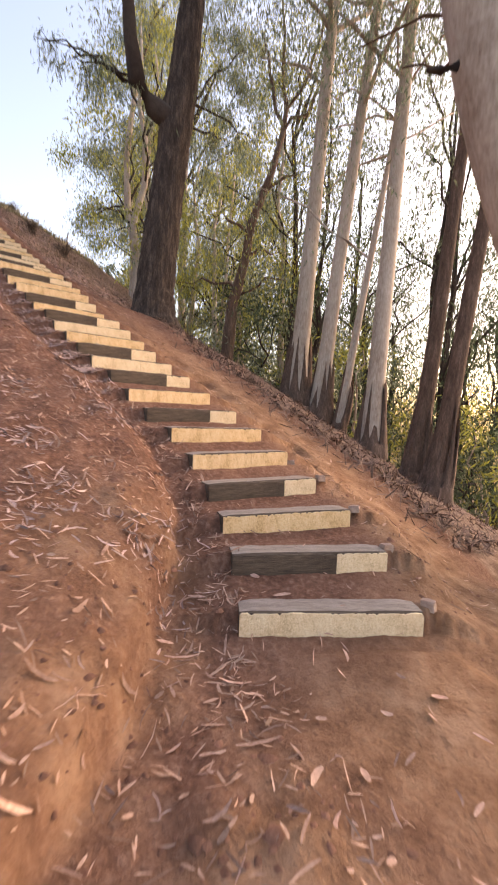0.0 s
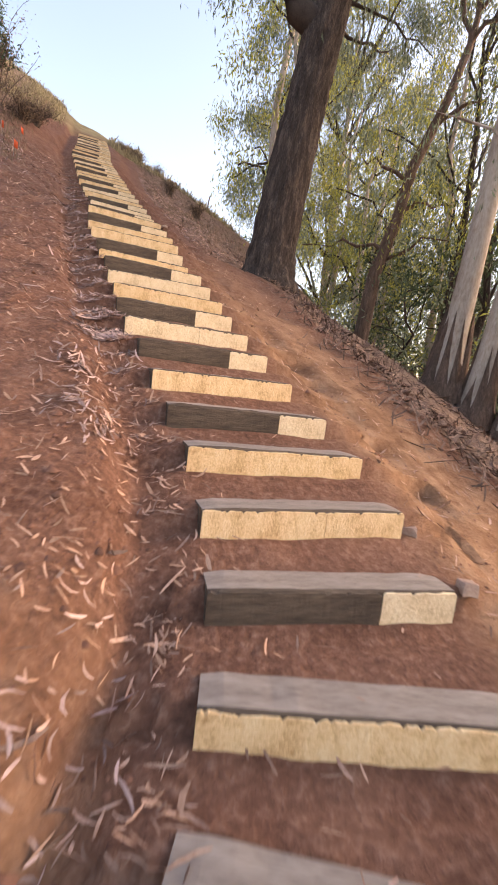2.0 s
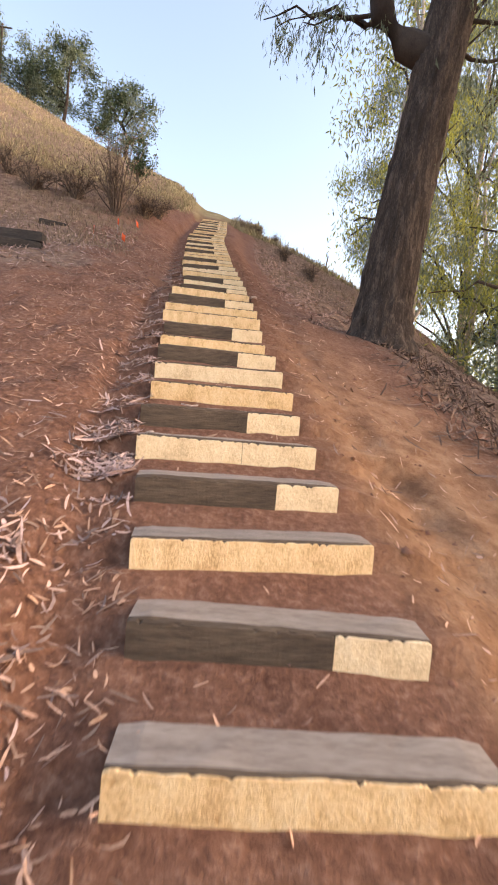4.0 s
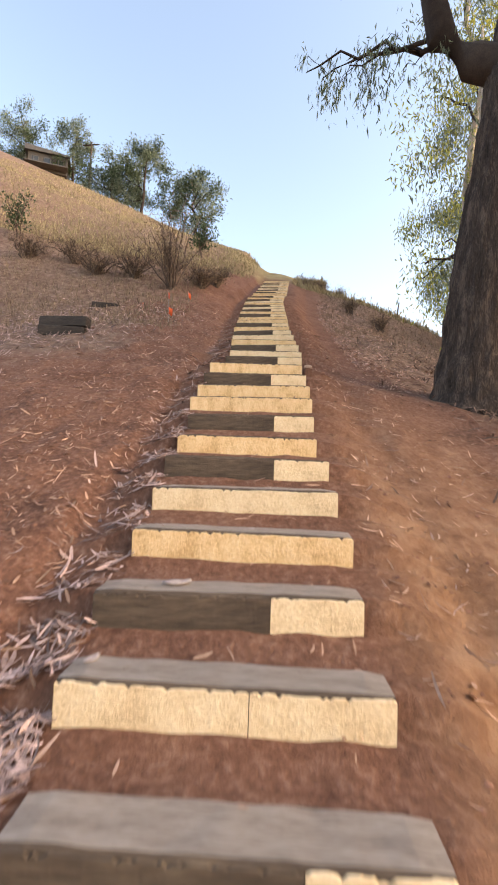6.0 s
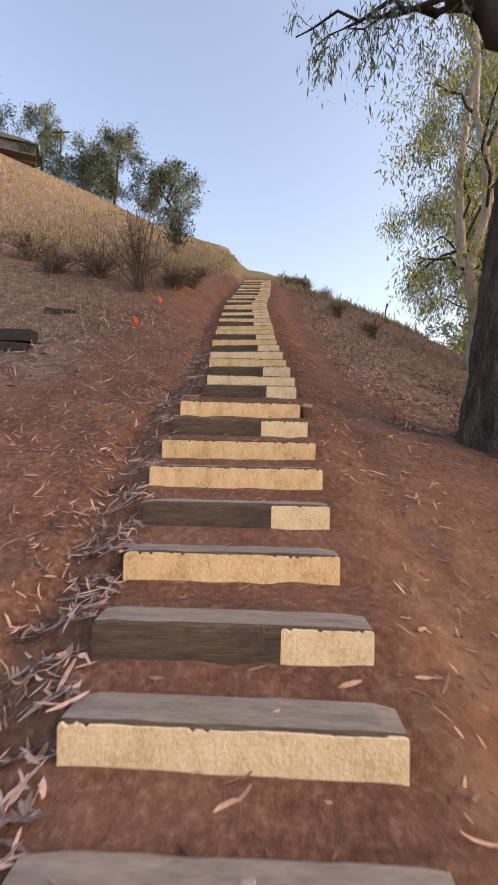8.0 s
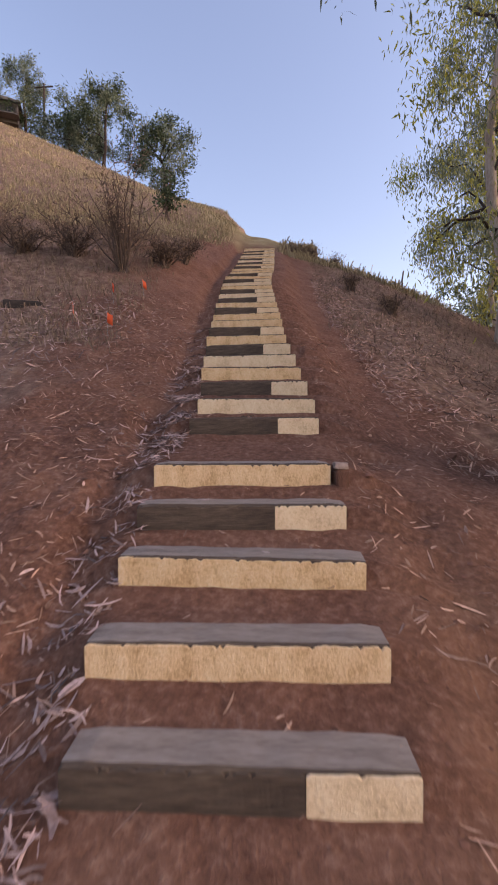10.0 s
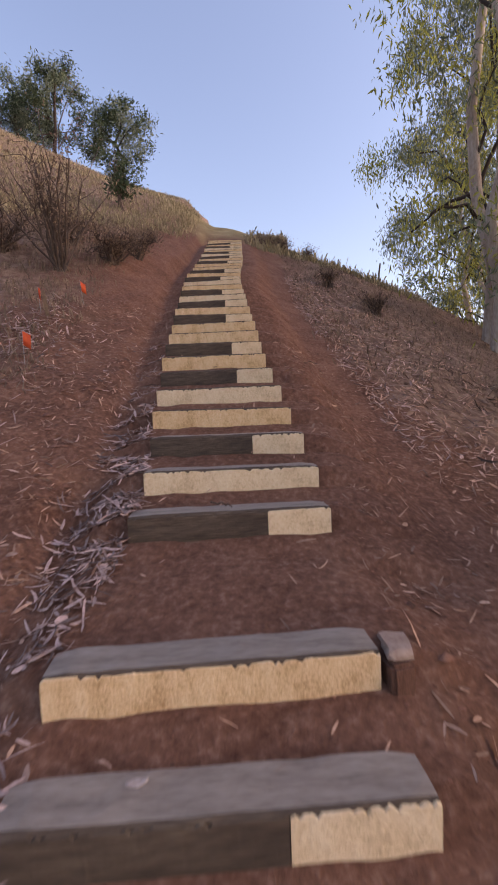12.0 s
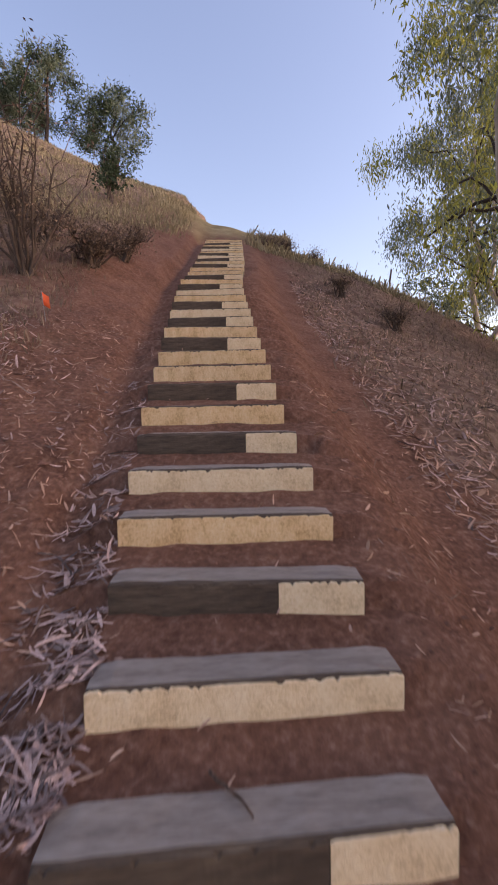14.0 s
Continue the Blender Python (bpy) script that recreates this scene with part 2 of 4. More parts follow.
def hillside(x, y):
    """The level of the ground without the soil packed behind the timbers."""
    x, y = np.asarray(x, float), np.asarray(y, float)
    base = flight(y)
    u = np.maximum(x - right_edge(y), 0)
    v = np.maximum(left_edge(y) - x, 0)
    step_off = 0.13 + 0.22 * smooth(y, 8, 12) - 0.20 * smooth(y, 18, 22.5)
    lin = np.minimum(u, 30)
    right = -(step_off * smooth(x - right_edge(y), -0.15, 0.0) + 0.19 * lin + 0.020 * lin ** 2 * smooth(y, -2, 4) + 0.1 * np.maximum(u - 30, 0)) * smooth(y, -0.5, 2.0)
    right += 0.10 * np.exp(-((u - 1.9) / 0.45) ** 2) * smooth(y, 1.5, 3) * smooth(-y, -11, -8)
    right = right - 0.05 * lin * smooth(y, 11, 20)
    # the hill to the left climbs on behind the crest
    far = np.interp(y, [-400, 0, 1.26, 24, 26, 30, 36, 45, 64, 90, 400], [-120, 0.05, 0.60, 12.0, 12.8, 14.1, 16.9, 21.1, 27.6, 29.4, -20])
    far = base + (far - base) * smooth(y, 19.5, 25) * (y > 1.26) + (far - base) * (y <= 1.26)
    lean = 0.02 * np.minimum(v, 9) + (0.27 * np.minimum(v, 9) + 0.47 * np.clip(v - 9, 0, 50)) * smooth(y, 10.5, 18)
    behind = left_edge(y) - x + 2.8 * smooth(y, 22.6, 24.5)
    left_level = base - (0.11 + 0.02 * smooth(y, 4, 6)) * (1 - smooth(y, 22.4, 23)) + 0.09 * smooth(v, 0.1, 0.5 + 0.8 * smooth(y, 4, 6)) + (far - base) * np.clip(behind / 6.5, 0, 1) + lean
    left_level += 0.6 * smooth(behind, 0.3, 2.4) * smooth(y, 23.5, 27)
    left_level += 0.17 * smooth(v, 0.1, 1.5) * smooth(y, 8, 10.5)
    # the eroded bank beside the gully and the trail
    edge = np.interp(y, [-3, -0.5, 0, 0.5, 0.9, 1.25, 1.55, 1.9, 2.2, 2.5, 3.0, 4.0], [-4.0, -1.0, -0.35, 0.15, 0.54, 0.88, 1.17, 1.50, 1.80, 1.94, 2.03, 2.1])
    edge = edge + 0.14 * rough(y, y * 0, 0.5) + 0.09 * rough(y, y * 0, 0.13)
    d = edge - x
    low = np.interp(y, [-3, 0, 1.0, 1.3, 2.0, 2.4, 3.0, 4.0], [0.36, 0.44, 0.45, 0.46, 0.58, 0.75, 1.16, 1.76])
    high = np.maximum(low + 0.30 * smooth(y, -1.5, 0.8), 1.00 + 0.36 * (y - 2.0)) + 0.10 * np.clip(d, 0, 4)
    cut = low + (high - low) * (0.72 * smooth(d, -0.03, 0.09) + 0.28 * smooth(d, 0.06, 0.45))
    k = smooth(y, 2.5, 3.9)
    left_level = np.where(y < 3.8, cut * (1 - k) + left_level * k, left_level)
    # the foot of the trail runs level into the gully before the first step
    beside = base + right
    beside = beside + (low - beside) * (1 - smooth(x - left_edge(y), 0.0, 1.0)) * (1 - smooth(y, 1.3, 1.9))
    return np.where((v > 0) | ((behind > 0) & (y > 22.6)), left_level, beside)


def height(x, y):
    x, y = np.asarray(x, float), np.asarray(y, float)
    z = hillside(x, y)
    z = z + 0.05 * rough(x, y, 0.9) + 0.03 * rough(x, y, 0.33) + 0.35 * rough(x, y, 7.0) * smooth(np.abs(x - 2.4), 2, 8)
    z = z + (0.05 * rough(x, y, 0.16) + 0.05 * rough(x, y, 0.45)) * smooth(left_edge(y) - x, 0.0, 0.4) + (0.05 * rough(x, y, 0.2) + 0.08 * rough(x, y, 0.6)) * smooth(x - right_edge(y), 1.2, 2.0)
    for cx, cy, cz, turn in STEPS:
        c, s = math.cos(radians(turn)), math.sin(radians(turn))
        near = (np.abs(x - cx) < 1.5) & (y > cy - 0.75) & (y < cy + 1.5)
        if not near.any():
            continue
        px, py = x[near] - cx, y[near] - cy
        across, along = px * c + py * s, -px * s + py * c
        inside = (1 - smooth(across, 0.52, 1.25)) * (1 - smooth(-across, 0.52, 1.05))
        tread = cz - 0.020 + 0.012 * rough(x[near], y[near], 0.12) + 0.13 * smooth(along, 0.15, 0.9)
        new_z = z[near] + (tread - z[near]) * inside
        back = along > 0.06
        z[near] = np.where(back, new_z, z[near])
        ahead = np.maximum(-along, 0)
        foot = cz - 0.142 - 0.055 * smooth(ahead, 0.0, 0.16) + 0.018 * rough(x[near], y[near], 0.13)
        z[near] = np.where((along <= 0.06) & (along > -0.22), z[near] + (foot - z[near]) * inside * smooth(along, -0.22, -0.08), z[near])
    return z


def axis(lo, a, b, hi, fine, grow=1.13):
    mid = list(np.arange(a, b, fine))
    out, step, p = [], fine, b
    while p < hi:
        out.append(p)
        p, step = p + step, step * grow
    back, step, p = [], fine, a - fine
    while p > lo:
        back.append(p)
        p, step = p - step, step * grow
    return np.array(back[::-1] + mid + out)


def mesh_object(name, verts, faces, mats, parent=None, face_mats=None, shade=True):
    me = bpy.data.meshes.new(name)
    me.from_pydata([tuple(v) for v in verts], [], [tuple(f) for f in faces])
    for m in mats:
        me.materials.append(m)
    if face_mats is not None:
        me.polygons.foreach_set("material_index", face_mats)
    if shade:
        me.polygons.foreach_set("use_smooth", [True] * len(me.polygons))
    me.update()
    ob = new(name, me)
    ob.parent = parent
    return ob


gx = axis(-260, -1.6, 5.2, 260, 0.045)
gy = axis(-120, -0.8, 15.5, 320, 0.045, 1.07)
GX, GY = np.meshgrid(gx, gy)
GZ = height(GX.ravel(), GY.ravel())
nx, ny = len(gx), len(gy)
ii, jj = np.meshgrid(np.arange(nx - 1), np.arange(ny - 1))
q = (jj * nx + ii).ravel()
ground = mesh_object("ground", np.c_[GX.ravel(), GY.ravel(), GZ], np.c_[q, q + 1, q + 1 + nx, q + nx], [GROUND])
tagged(ground, "red-brown bare earth hillside with a trodden trail, dry grass above", "ground", kind="structure")
fx, fy = GX.ravel(), GY.ravel()
u, v = fx - right_edge(fy), left_edge(fy) - fx
wob = 1.2 * rough(fx, fy, 0.8) + 0.8 * rough(fx, fy, 0.25)
trail = smooth(u, -0.1, 0.4) * smooth(-u, -1.8 - 0.5 * 0, -1.1) * smooth(-fy, -10, -4) + (1 - smooth(fy, 0.6, 1.6)) * smooth(-v, -0.6, 0.3) + 0.8 * smooth(v, 0.1, 0.4) * smooth(-v, -1.7, -0.9) * (1 - smooth(fy, 1.9, 2.9)) * smooth(wob, -0.5, 0.4)
grass = smooth(v + wob, 1.0, 3.4) * smooth(fy + wob - 0.5 * np.minimum(v, 6), 17.0, 23.0) + smooth(fy + wob, 23, 25) + smooth(fx - 25, 0, 10)
duff = np.maximum(smooth(u + wob * 0.6 + 0.75 * smooth(fy, 9, 13), 1.7, 2.6), smooth(v + wob, 1.2, 2.6) * smooth(fy + wob, 8, 10.5))
attr = ground.data.color_attributes.new("cover", "FLOAT_COLOR", "POINT")
attr.data.foreach_set("color", np.c_[np.clip(trail, 0, 1), np.clip(grass, 0, 1) * 0.85, np.clip(duff, 0, 1) * 0.9, np.ones(len(fx))].astype(np.float32).ravel())


def at(x, y):
    return float(height(np.array([x]), np.array([y]))[0])


# ---- timbers ----
rng = np.random.RandomState(3)


def beam(length, depth, tall, seed):
    """A squared timber: bevelled, with slightly wandering arrises, its front face at y = 0, its top at z = 0."""
    r = np.random.RandomState(seed)
    n, ring = 15, []
    e = 0.009
    prof = [(0, -tall), (0, -tall * 0.5), (0, -e), (e, 0), (depth * 0.5, 0), (depth - e, 0), (depth, -e), (depth, -tall)]
    verts, faces, fm = [], [], []
    for i in range(n):
        x = -length / 2 + length * i / (n - 1)
        w = r.normal(0, 0.0012, (len(prof), 2))
        for (py, pz), (a, b) in zip(prof, w):
            end = 0.008 if i in (0, n - 1) else 0.0
            verts.append((x, py + a + end * (1 if py < depth / 2 else -1), pz + b * 1.2 - (end if pz > -0.02 else 0)))
    p = len(prof)
    for i in range(n - 1):
        for j in range(p):
            a, b = i * p + j, i * p + (j + 1) % p
            faces.append((a, a + p, b + p, b))
            fm.append(1 if j in (3, 4) else 0)
    faces += [tuple(range(p))[::-1], tuple(range((n - 1) * p, n * p))[::1]]
    fm += [0, 0]
    return verts, faces, fm


def facing(x0, x1, tall, seed):
    """The sawn face of a timber: a thin proud layer with a ragged upper edge, its front at y = -0.006."""
    r = np.random.RandomState(seed)
    n = max(6, int((x1 - x0) / 0.011))
    verts, faces, lip = [], [], 0.0
    for i in range(n):
        x = x0 + (x1 - x0) * i / (n - 1)
        lip = 0.7 * lip + r.normal(0, 0.0008)
        top = -0.009 + lip - (r.uniform(0.004, 0.014) if r.rand() < 0.13 else 0) - (0.006 if i in (0, n - 1) else 0)
        w = r.normal(0, 0.00022, 3)
        verts += [(x, 0.004, top), (x, -0.006 + w[0], top - 0.004), (x, -0.007 + w[1], -tall * 0.5), (x, -0.005 + w[2], -tall), (x, 0.004, -tall)]
    for i in range(n - 1):
        for j in range(4):
            a, b = i * 5 + j, (i + 1) * 5 + j
            faces.append((a, a + 1, b + 1, b))
    faces += [tuple(range(5))[::-1], tuple(range((n - 1) * 5, n * 5))]
    return verts, faces


def timber_step(k, cx, cy, cz, turn):
    ob = new("timber_step")
    r = np.random.RandomState(100 + k)
    ob.matrix_world = pose(cx, cy, cz, r.uniform(-0.6, 0.6), r.uniform(-0.5, 0.5), turn)
    length, depth, tall = {9: 1.04, 17: 1.15, 18: 1.18, 19: 1.15, 20: 1.10}.get(k, 1.075) + r.uniform(-0.01, 0.01), 0.175, 0.19
    vs, fs, fm = beam(length, depth, tall, k)
    mesh_object("beam", vs, fs, [AGED, GREY_TOP], ob, fm, False)
    h = length / 2
    if k in DARK:
        split = h - length * r.uniform(0.31, 0.35)
        mesh_object("sawn_face", *facing(split, h, tall, k), [SAWN_PALE], ob, None, False)["label"] = "pale freshly sawn piece"
        mesh_object("aged_face", *facing(-h, split - 0.003, tall, k + 70), [AGED], ob, None, False)["label"] = "dark aged piece"
        words = "timber step, dark aged face beside a pale sawn piece, grey top"
    else:
        wood = (SAWN, SAWN_PALE, SAWN_GOLD)[k % 3]
        if k in (10, 5):
            mesh_object("sawn_face", *facing(-h, h * 0.15, tall, k), [wood], ob, None, False)
            mesh_object("sawn_face", *facing(h * 0.15 + 0.003, h, tall, k + 70), [wood], ob, None, False)
        else:
            mesh_object("sawn_face", *facing(-h, h, tall, k), [wood], ob, None, False)
        words = "sawn yellow timber step with a weathered grey top, set in earth"
    tagged(ob, words, "step", "flight of timber steps")


for k, s in enumerate(STEPS, 1):
    timber_step(k, *s)


# ---- trees ----
def tube(pts, radii, sides=10, bumps=0.0, seed=0, ridges=0.0):
    """A tapered, slightly lumpy tube along a line of points."""
    r = np.random.RandomState(seed)
    pts = [Vector(p) for p in pts]
    verts, faces = [], []
    lump, furrow = r.rand(sides), r.rand(sides)
    for i, (p, rad) in enumerate(zip(pts, radii)):
        d = (pts[min(i + 1, len(pts) - 1)] - pts[max(i - 1, 0)]).normalized()
        a = d.orthogonal().normalized() if abs(d.z) < 0.9 else (Vector((1, 0, 0)) - d * d.x).normalized()
        b = d.cross(a)
        lump = 0.75 * lump + 0.25 * r.rand(sides)
        for j in range(sides):
            t = 2 * math.pi * j / sides
            q = rad * (1 + bumps * (lump[j] - 0.5) * 2)
            if ridges:
                q += ridges * (abs(((j * 0.5 + furrow[j] + 0.9 * math.sin(i * 0.23 + j)) % 1.0) - 0.5) * 2 - 0.5)
            verts.append(p + a * math.cos(t) * q + b * math.sin(t) * q)
    n = len(pts)
    for i in range(n - 1):
        for j in range(sides):
            k = (j + 1) % sides
            faces.append((i * sides + j, i * sides + k, (i + 1) * sides + k, (i + 1) * sides + j))
    faces.append(tuple(range((n - 1) * sides, n * sides)))
    return verts, faces


def joined(pieces):
    verts, faces = [], []
    for v, f in pieces:
        o = len(verts)
        verts += list(v)
        faces += [tuple(i + o for i in g) for g in f]
    return verts, faces


def curve_points(a, b, sag, n=8, seed=0, wander=0.0):
    r = np.random.RandomState(seed)
    a, b = Vector(a), Vector(b)
    out = []
    for i in range(n):
        t = i / (n - 1)
        p = a.lerp(b, t) + Vector((0, 0, sag * 4 * t * (1 - t)))
        if 0 < i < n - 1:
            p += Vector(r.normal(0, wander, 3))
        out.append(p)
    return out


def leaf_cloud(centres, spread, count, length, width, seed, hang=0.7):
    """Narrow bent leaves, most of them hanging, scattered round the centres: vertices and faces."""
    r = np.random.RandomState(seed)
    c = np.asarray(centres, float)[r.randint(0, len(centres), count)]
    p = c + r.normal(0, 1, (count, 3)) * np.asarray(spread)
    d = r.normal(0, 1, (count, 3))
    d[:, 2] -= hang * 3
    d /= np.linalg.norm(d, axis=1)[:, None]
    s = np.cross(d, r.normal(0, 1, (count, 3)))
    s /= np.linalg.norm(s, axis=1)[:, None]
    k = r.uniform(0.6, 1.4, (count, 1))
    nrm = np.cross(d, s)
    L, W = length * k, width * k
    a, tip = p, p + d * L + nrm * L * 0.12
    m1, m2 = p + d * L * 0.45 + s * W * 0.5 - nrm * L * 0.05, p + d * L * 0.45 - s * W * 0.5 - nrm * L * 0.05
    verts = np.stack([a, m1, tip, m2], 1).reshape(-1, 3)
    i = np.arange(count)[:, None] * 4
    return verts, np.c_[i, i + 1, i + 2, i + 3]


def leaves(name, verts, faces, mat, parent, label=""):
    ob = mesh_object(name, verts, faces, [mat], parent, None, False)
    if label:
        ob["label"] = label
    return ob


def gum_tree(x, y, tall, radius, lean, seed, label, bark=SMOOTH_BARK, leafy=None, sides=10, crown=(0.45, 1.0), spread=2.2, count=1500, leaf=0.22, skirt=True):
    """A tall eucalypt: trunk, limbs, clumps of hanging leaves; shed bark round the foot."""
    r = np.random.RandomState(seed)
    z0 = at(x, y) - 0.15
    ob = new("gum_tree")
    ob.location = (x, y, z0)
    n = 14
    top = Vector((lean[0], lean[1], tall))
    pts = [Vector((top.x * t + 0.10 * math.sin(seed + 5 * t) * t, top.y * t + 0.10 * math.cos(seed * 2 + 4 * t) * t, tall * t)) for t in np.linspace(0, 1, n)]
    rad = [radius * (1.0 - 0.75 * t + 0.45 * math.exp(-t * tall / 0.5)) for t in np.linspace(0, 1, n)]
    mesh_object("trunk", *tube(pts, rad, sides, 0.10, seed), [bark], ob)
    if skirt:
        foot = curve_points((0, 0, 0), pts[2] * (2.0 / pts[2].z), 0, 7)
        sv, sf = tube(foot, [radius * k for k in (2.0, 1.78, 1.6, 1.45, 1.34, 1.24, 1.0)], 26, 0.14, seed + 9, 0.012)
        drop = r.rand(26)
        for q, w in enumerate(sv):
            w.z *= 0.35 + 0.65 * drop[q % 26] if q // 26 > 1 else 1.0
        mesh_object("shed_bark_skirt", sv, sf[:-1], [SHED_BARK], ob)["label"] = "peeling brown bark round the foot"
    centres = []
    for i in range(r.randint(6, 9)):
        t = r.uniform(*crown)
        a = r.uniform(0, 2 * math.pi)
        s = pts[min(int(t * (n - 1)), n - 2)]
        out = spread * r.uniform(0.6, 1.3)
        e = s + Vector((math.cos(a) * out, math.sin(a) * out, out * r.uniform(0.1, 0.9)))
        line = curve_points(s, e, 0.2, 6, seed + i, 0.08)
        mesh_object("limb", *tube(line, np.linspace(radius * 0.32, 0.02, 6), 6, 0.1, seed + i), [bark], ob)
        for q in (0.55, 0.8, 1.0, 1.1):
            centres.append(s.lerp(e, q) + Vector(r.normal(0, 0.35, 3)))
    centres.append(pts[-1])
    if count:
        leaves("crown", *leaf_cloud(centres, (spread * 0.28, spread * 0.28, spread * 0.32), count, leaf, leaf * 0.2, seed), leafy or LEAF, ob)
    return tagged(ob, label, "tree", "eucalypts below the trail")


# the big rough-barked tree beside the flight
def big_tree():
    x, y = 4.95, 9.35
    z0 = at(x, y) - 0.2
    ob = new("gum_tree")
    ob.location = (x, y, z0)
    line = [(0, 0, 0), (0.02, 0.03, 0.35), (0.06, 0.08, 0.9), (0.18, 0.16, 1.8), (0.33, 0.24, 2.8), (0.50, 0.34, 3.8), (0.68, 0.45, 4.9), (0.90, 0.55, 6.2), (1.15, 0.7, 8.0), (1.5, 0.9, 10.5), (1.9, 1.2, 13.5)]
    rad = [0.66, 0.52, 0.44, 0.405, 0.39, 0.375, 0.37, 0.34, 0.30, 0.22, 0.10]
    fine_line, fine_rad = [], []
    for i in range(len(line) - 1):
        for t in np.arange(0, 1, 0.125):
            fine_line.append(Vector(line[i]).lerp(Vector(line[i + 1]), t))
            fine_rad.append(rad[i] + (rad[i + 1] - rad[i]) * t)
    mesh_object("trunk", *tube(fine_line, fine_rad, 72, 0.07, 5, 0.05), [BARK], ob)
    a = Vector((0.68, 0.46, 5.05))
    limb = [a, a + Vector((-0.55, 0.1, 0.25)), a + Vector((-0.95, 0.15, 0.65)), a + Vector((-1.15, 0.1, 1.5)), a + Vector((-1.3, 0.0, 2.6)), a + Vector((-1.7, -0.2, 4.0))]
    mesh_object("limb", *tube(limb, [0.27, 0.24, 0.2, 0.15, 0.12, 0.07], 14, 0.1, 6), [DARK_TWIG], ob)["label"] = "dark crooked limb"
    cent = []
    r = np.random.RandomState(11)
    for i, (dx, dy, dz, s) in enumerate([(-1.3, 0.6, 0.3, 0.05), (-2.0, 0.9, 0.5, 0.2), (-1.7, 1.6, 1.0, 0.1), (2.2, 1.0, 0.9, -0.2), (1.4, -0.6, 1.8, 0.1), (2.6, 0.2, 0.2, 0.25)]):
        st = a + Vector((-0.9, 0.15, 0.6)) if dx < 0 else a + Vector((0.2, 0.1, 0.1 * i))
        e = st + Vector((dx, dy, dz))
        pts = curve_points(st, e, s, 8, i, 0.05)
        mesh_object("branch", *tube(pts, np.linspace(0.045, 0.01, 8), 6, 0.1, i), [DARK_TWIG], ob)
        for j in range(9):
            p = pts[r.randint(2, 8)]
            tw = curve_points(p, p + Vector((r.uniform(-0.4, 0.4), r.uniform(-0.4, 0.4), r.uniform(-0.7, -0.2))), 0.08, 5, j, 0.02)
            mesh_object("twig", *tube(tw, [0.008, 0.006, 0.005, 0.004, 0.003], 4), [DARK_TWIG], ob)
            cent += [tw[2], tw[3], tw[4]]
    leaves("hanging_leaves", *leaf_cloud(cent, (0.08, 0.08, 0.12), 1500, 0.15, 0.022, 21, 1.0), LEAF, ob)
    high = [Vector((r.uniform(-2, 3), r.uniform(-1, 3.5), r.uniform(8.5, 14))) for _ in range(26)]
    leaves("crown", *leaf_cloud(high, (0.5, 0.5, 0.6), 6000, 0.17, 0.03, 22, 0.8), LEAF, ob)
    tagged(ob, "big eucalypt with dark furrowed red-brown bark beside the steps", "tree")


big_tree()


def crown_tree(x, y, z_low, z_high, wide, count, leaf, seed, mats, label, drop=0.8, radius=0.35, z0=None, clumps=60):
    """A broad tree seen from afar: trunk, limbs out to many clumps of leaves with gaps between."""
    r = np.random.RandomState(seed)
    base = at(x, y) - 0.2 if z0 is None else z0
    ob = new("tree")
    ob.location = (x, y, base)
    lo, hi = z_low - base, z_high - base
    pts = curve_points((0, 0, 0), (r.uniform(-0.5, 0.5), r.uniform(-0.5, 0.5), hi * 0.85), 0, 8, seed, 0.15)
    mesh_object("trunk", *tube(pts, np.linspace(radius, radius * 0.25, 8), 9, 0.1, seed), [SMOOTH_BARK if LEAF_DARK not in mats else BARK], ob)
    cent = []
    for i in range(clumps):
        a, h = r.uniform(0, 2 * math.pi), r.rand()
        w = wide * math.sqrt(r.rand()) * (0.45 + 0.75 * math.sin(math.pi * min(max(h * 0.85 + 0.12, 0), 1)))
        cent.append(Vector((math.cos(a) * w, math.sin(a) * w, lo + (hi - lo) * h)))
    for i in range(0, clumps, 6):
        s = pts[min(7, max(2, int(8 * cent[i].z / hi) - 1))]
        mesh_object("limb", *tube(curve_points(s, cent[i], 0.3, 6, i, 0.1), np.linspace(radius * 0.3, 0.03, 6), 5), [DARK_TWIG], ob)
    s = wide / math.sqrt(clumps) * 0.85
    for i, m in enumerate(mats):
        part_of = cent[i::len(mats)]
        leaves("crown", *leaf_cloud(part_of, (s, s, s * 1.1), count // len(mats), leaf, leaf * 0.26, seed + 50 + i, drop), m, ob)
    return tagged(ob, label, "tree")


# right: the great eucalypt beyond the ridge, and the stand below the trail
crown_tree(21.8, 37.5, 9.5, 37.0, 9.0, 100000, 0.27, 31, [LEAF, LEAF, LEAF_SUNLIT, LEAF], "tall eucalypt with drooping grey-green and sunlit yellow foliage beyond the ridge", 1.0, 0.5, clumps=190)
for i, (x, y, tall, rad, lx, ly) in enumerate([(8.77, 8.46, 19, 0.25, 0.096, 0.017), (8.96, 7.77, 18, 0.22, 0.125, -0.005), (9.21, 7.27, 12, 0.12, 0.158, -0.03), (9.25, 6.27, 20, 0.24, 0.088, 0.02)]):
    gum_tree(x, y, tall, rad, (lx * tall, ly * tall), 40 + i, "slender pale-barked eucalypt with brown shed bark at its foot", count=5200, crown=(0.4, 1.0), spread=2.8, leaf=0.17)
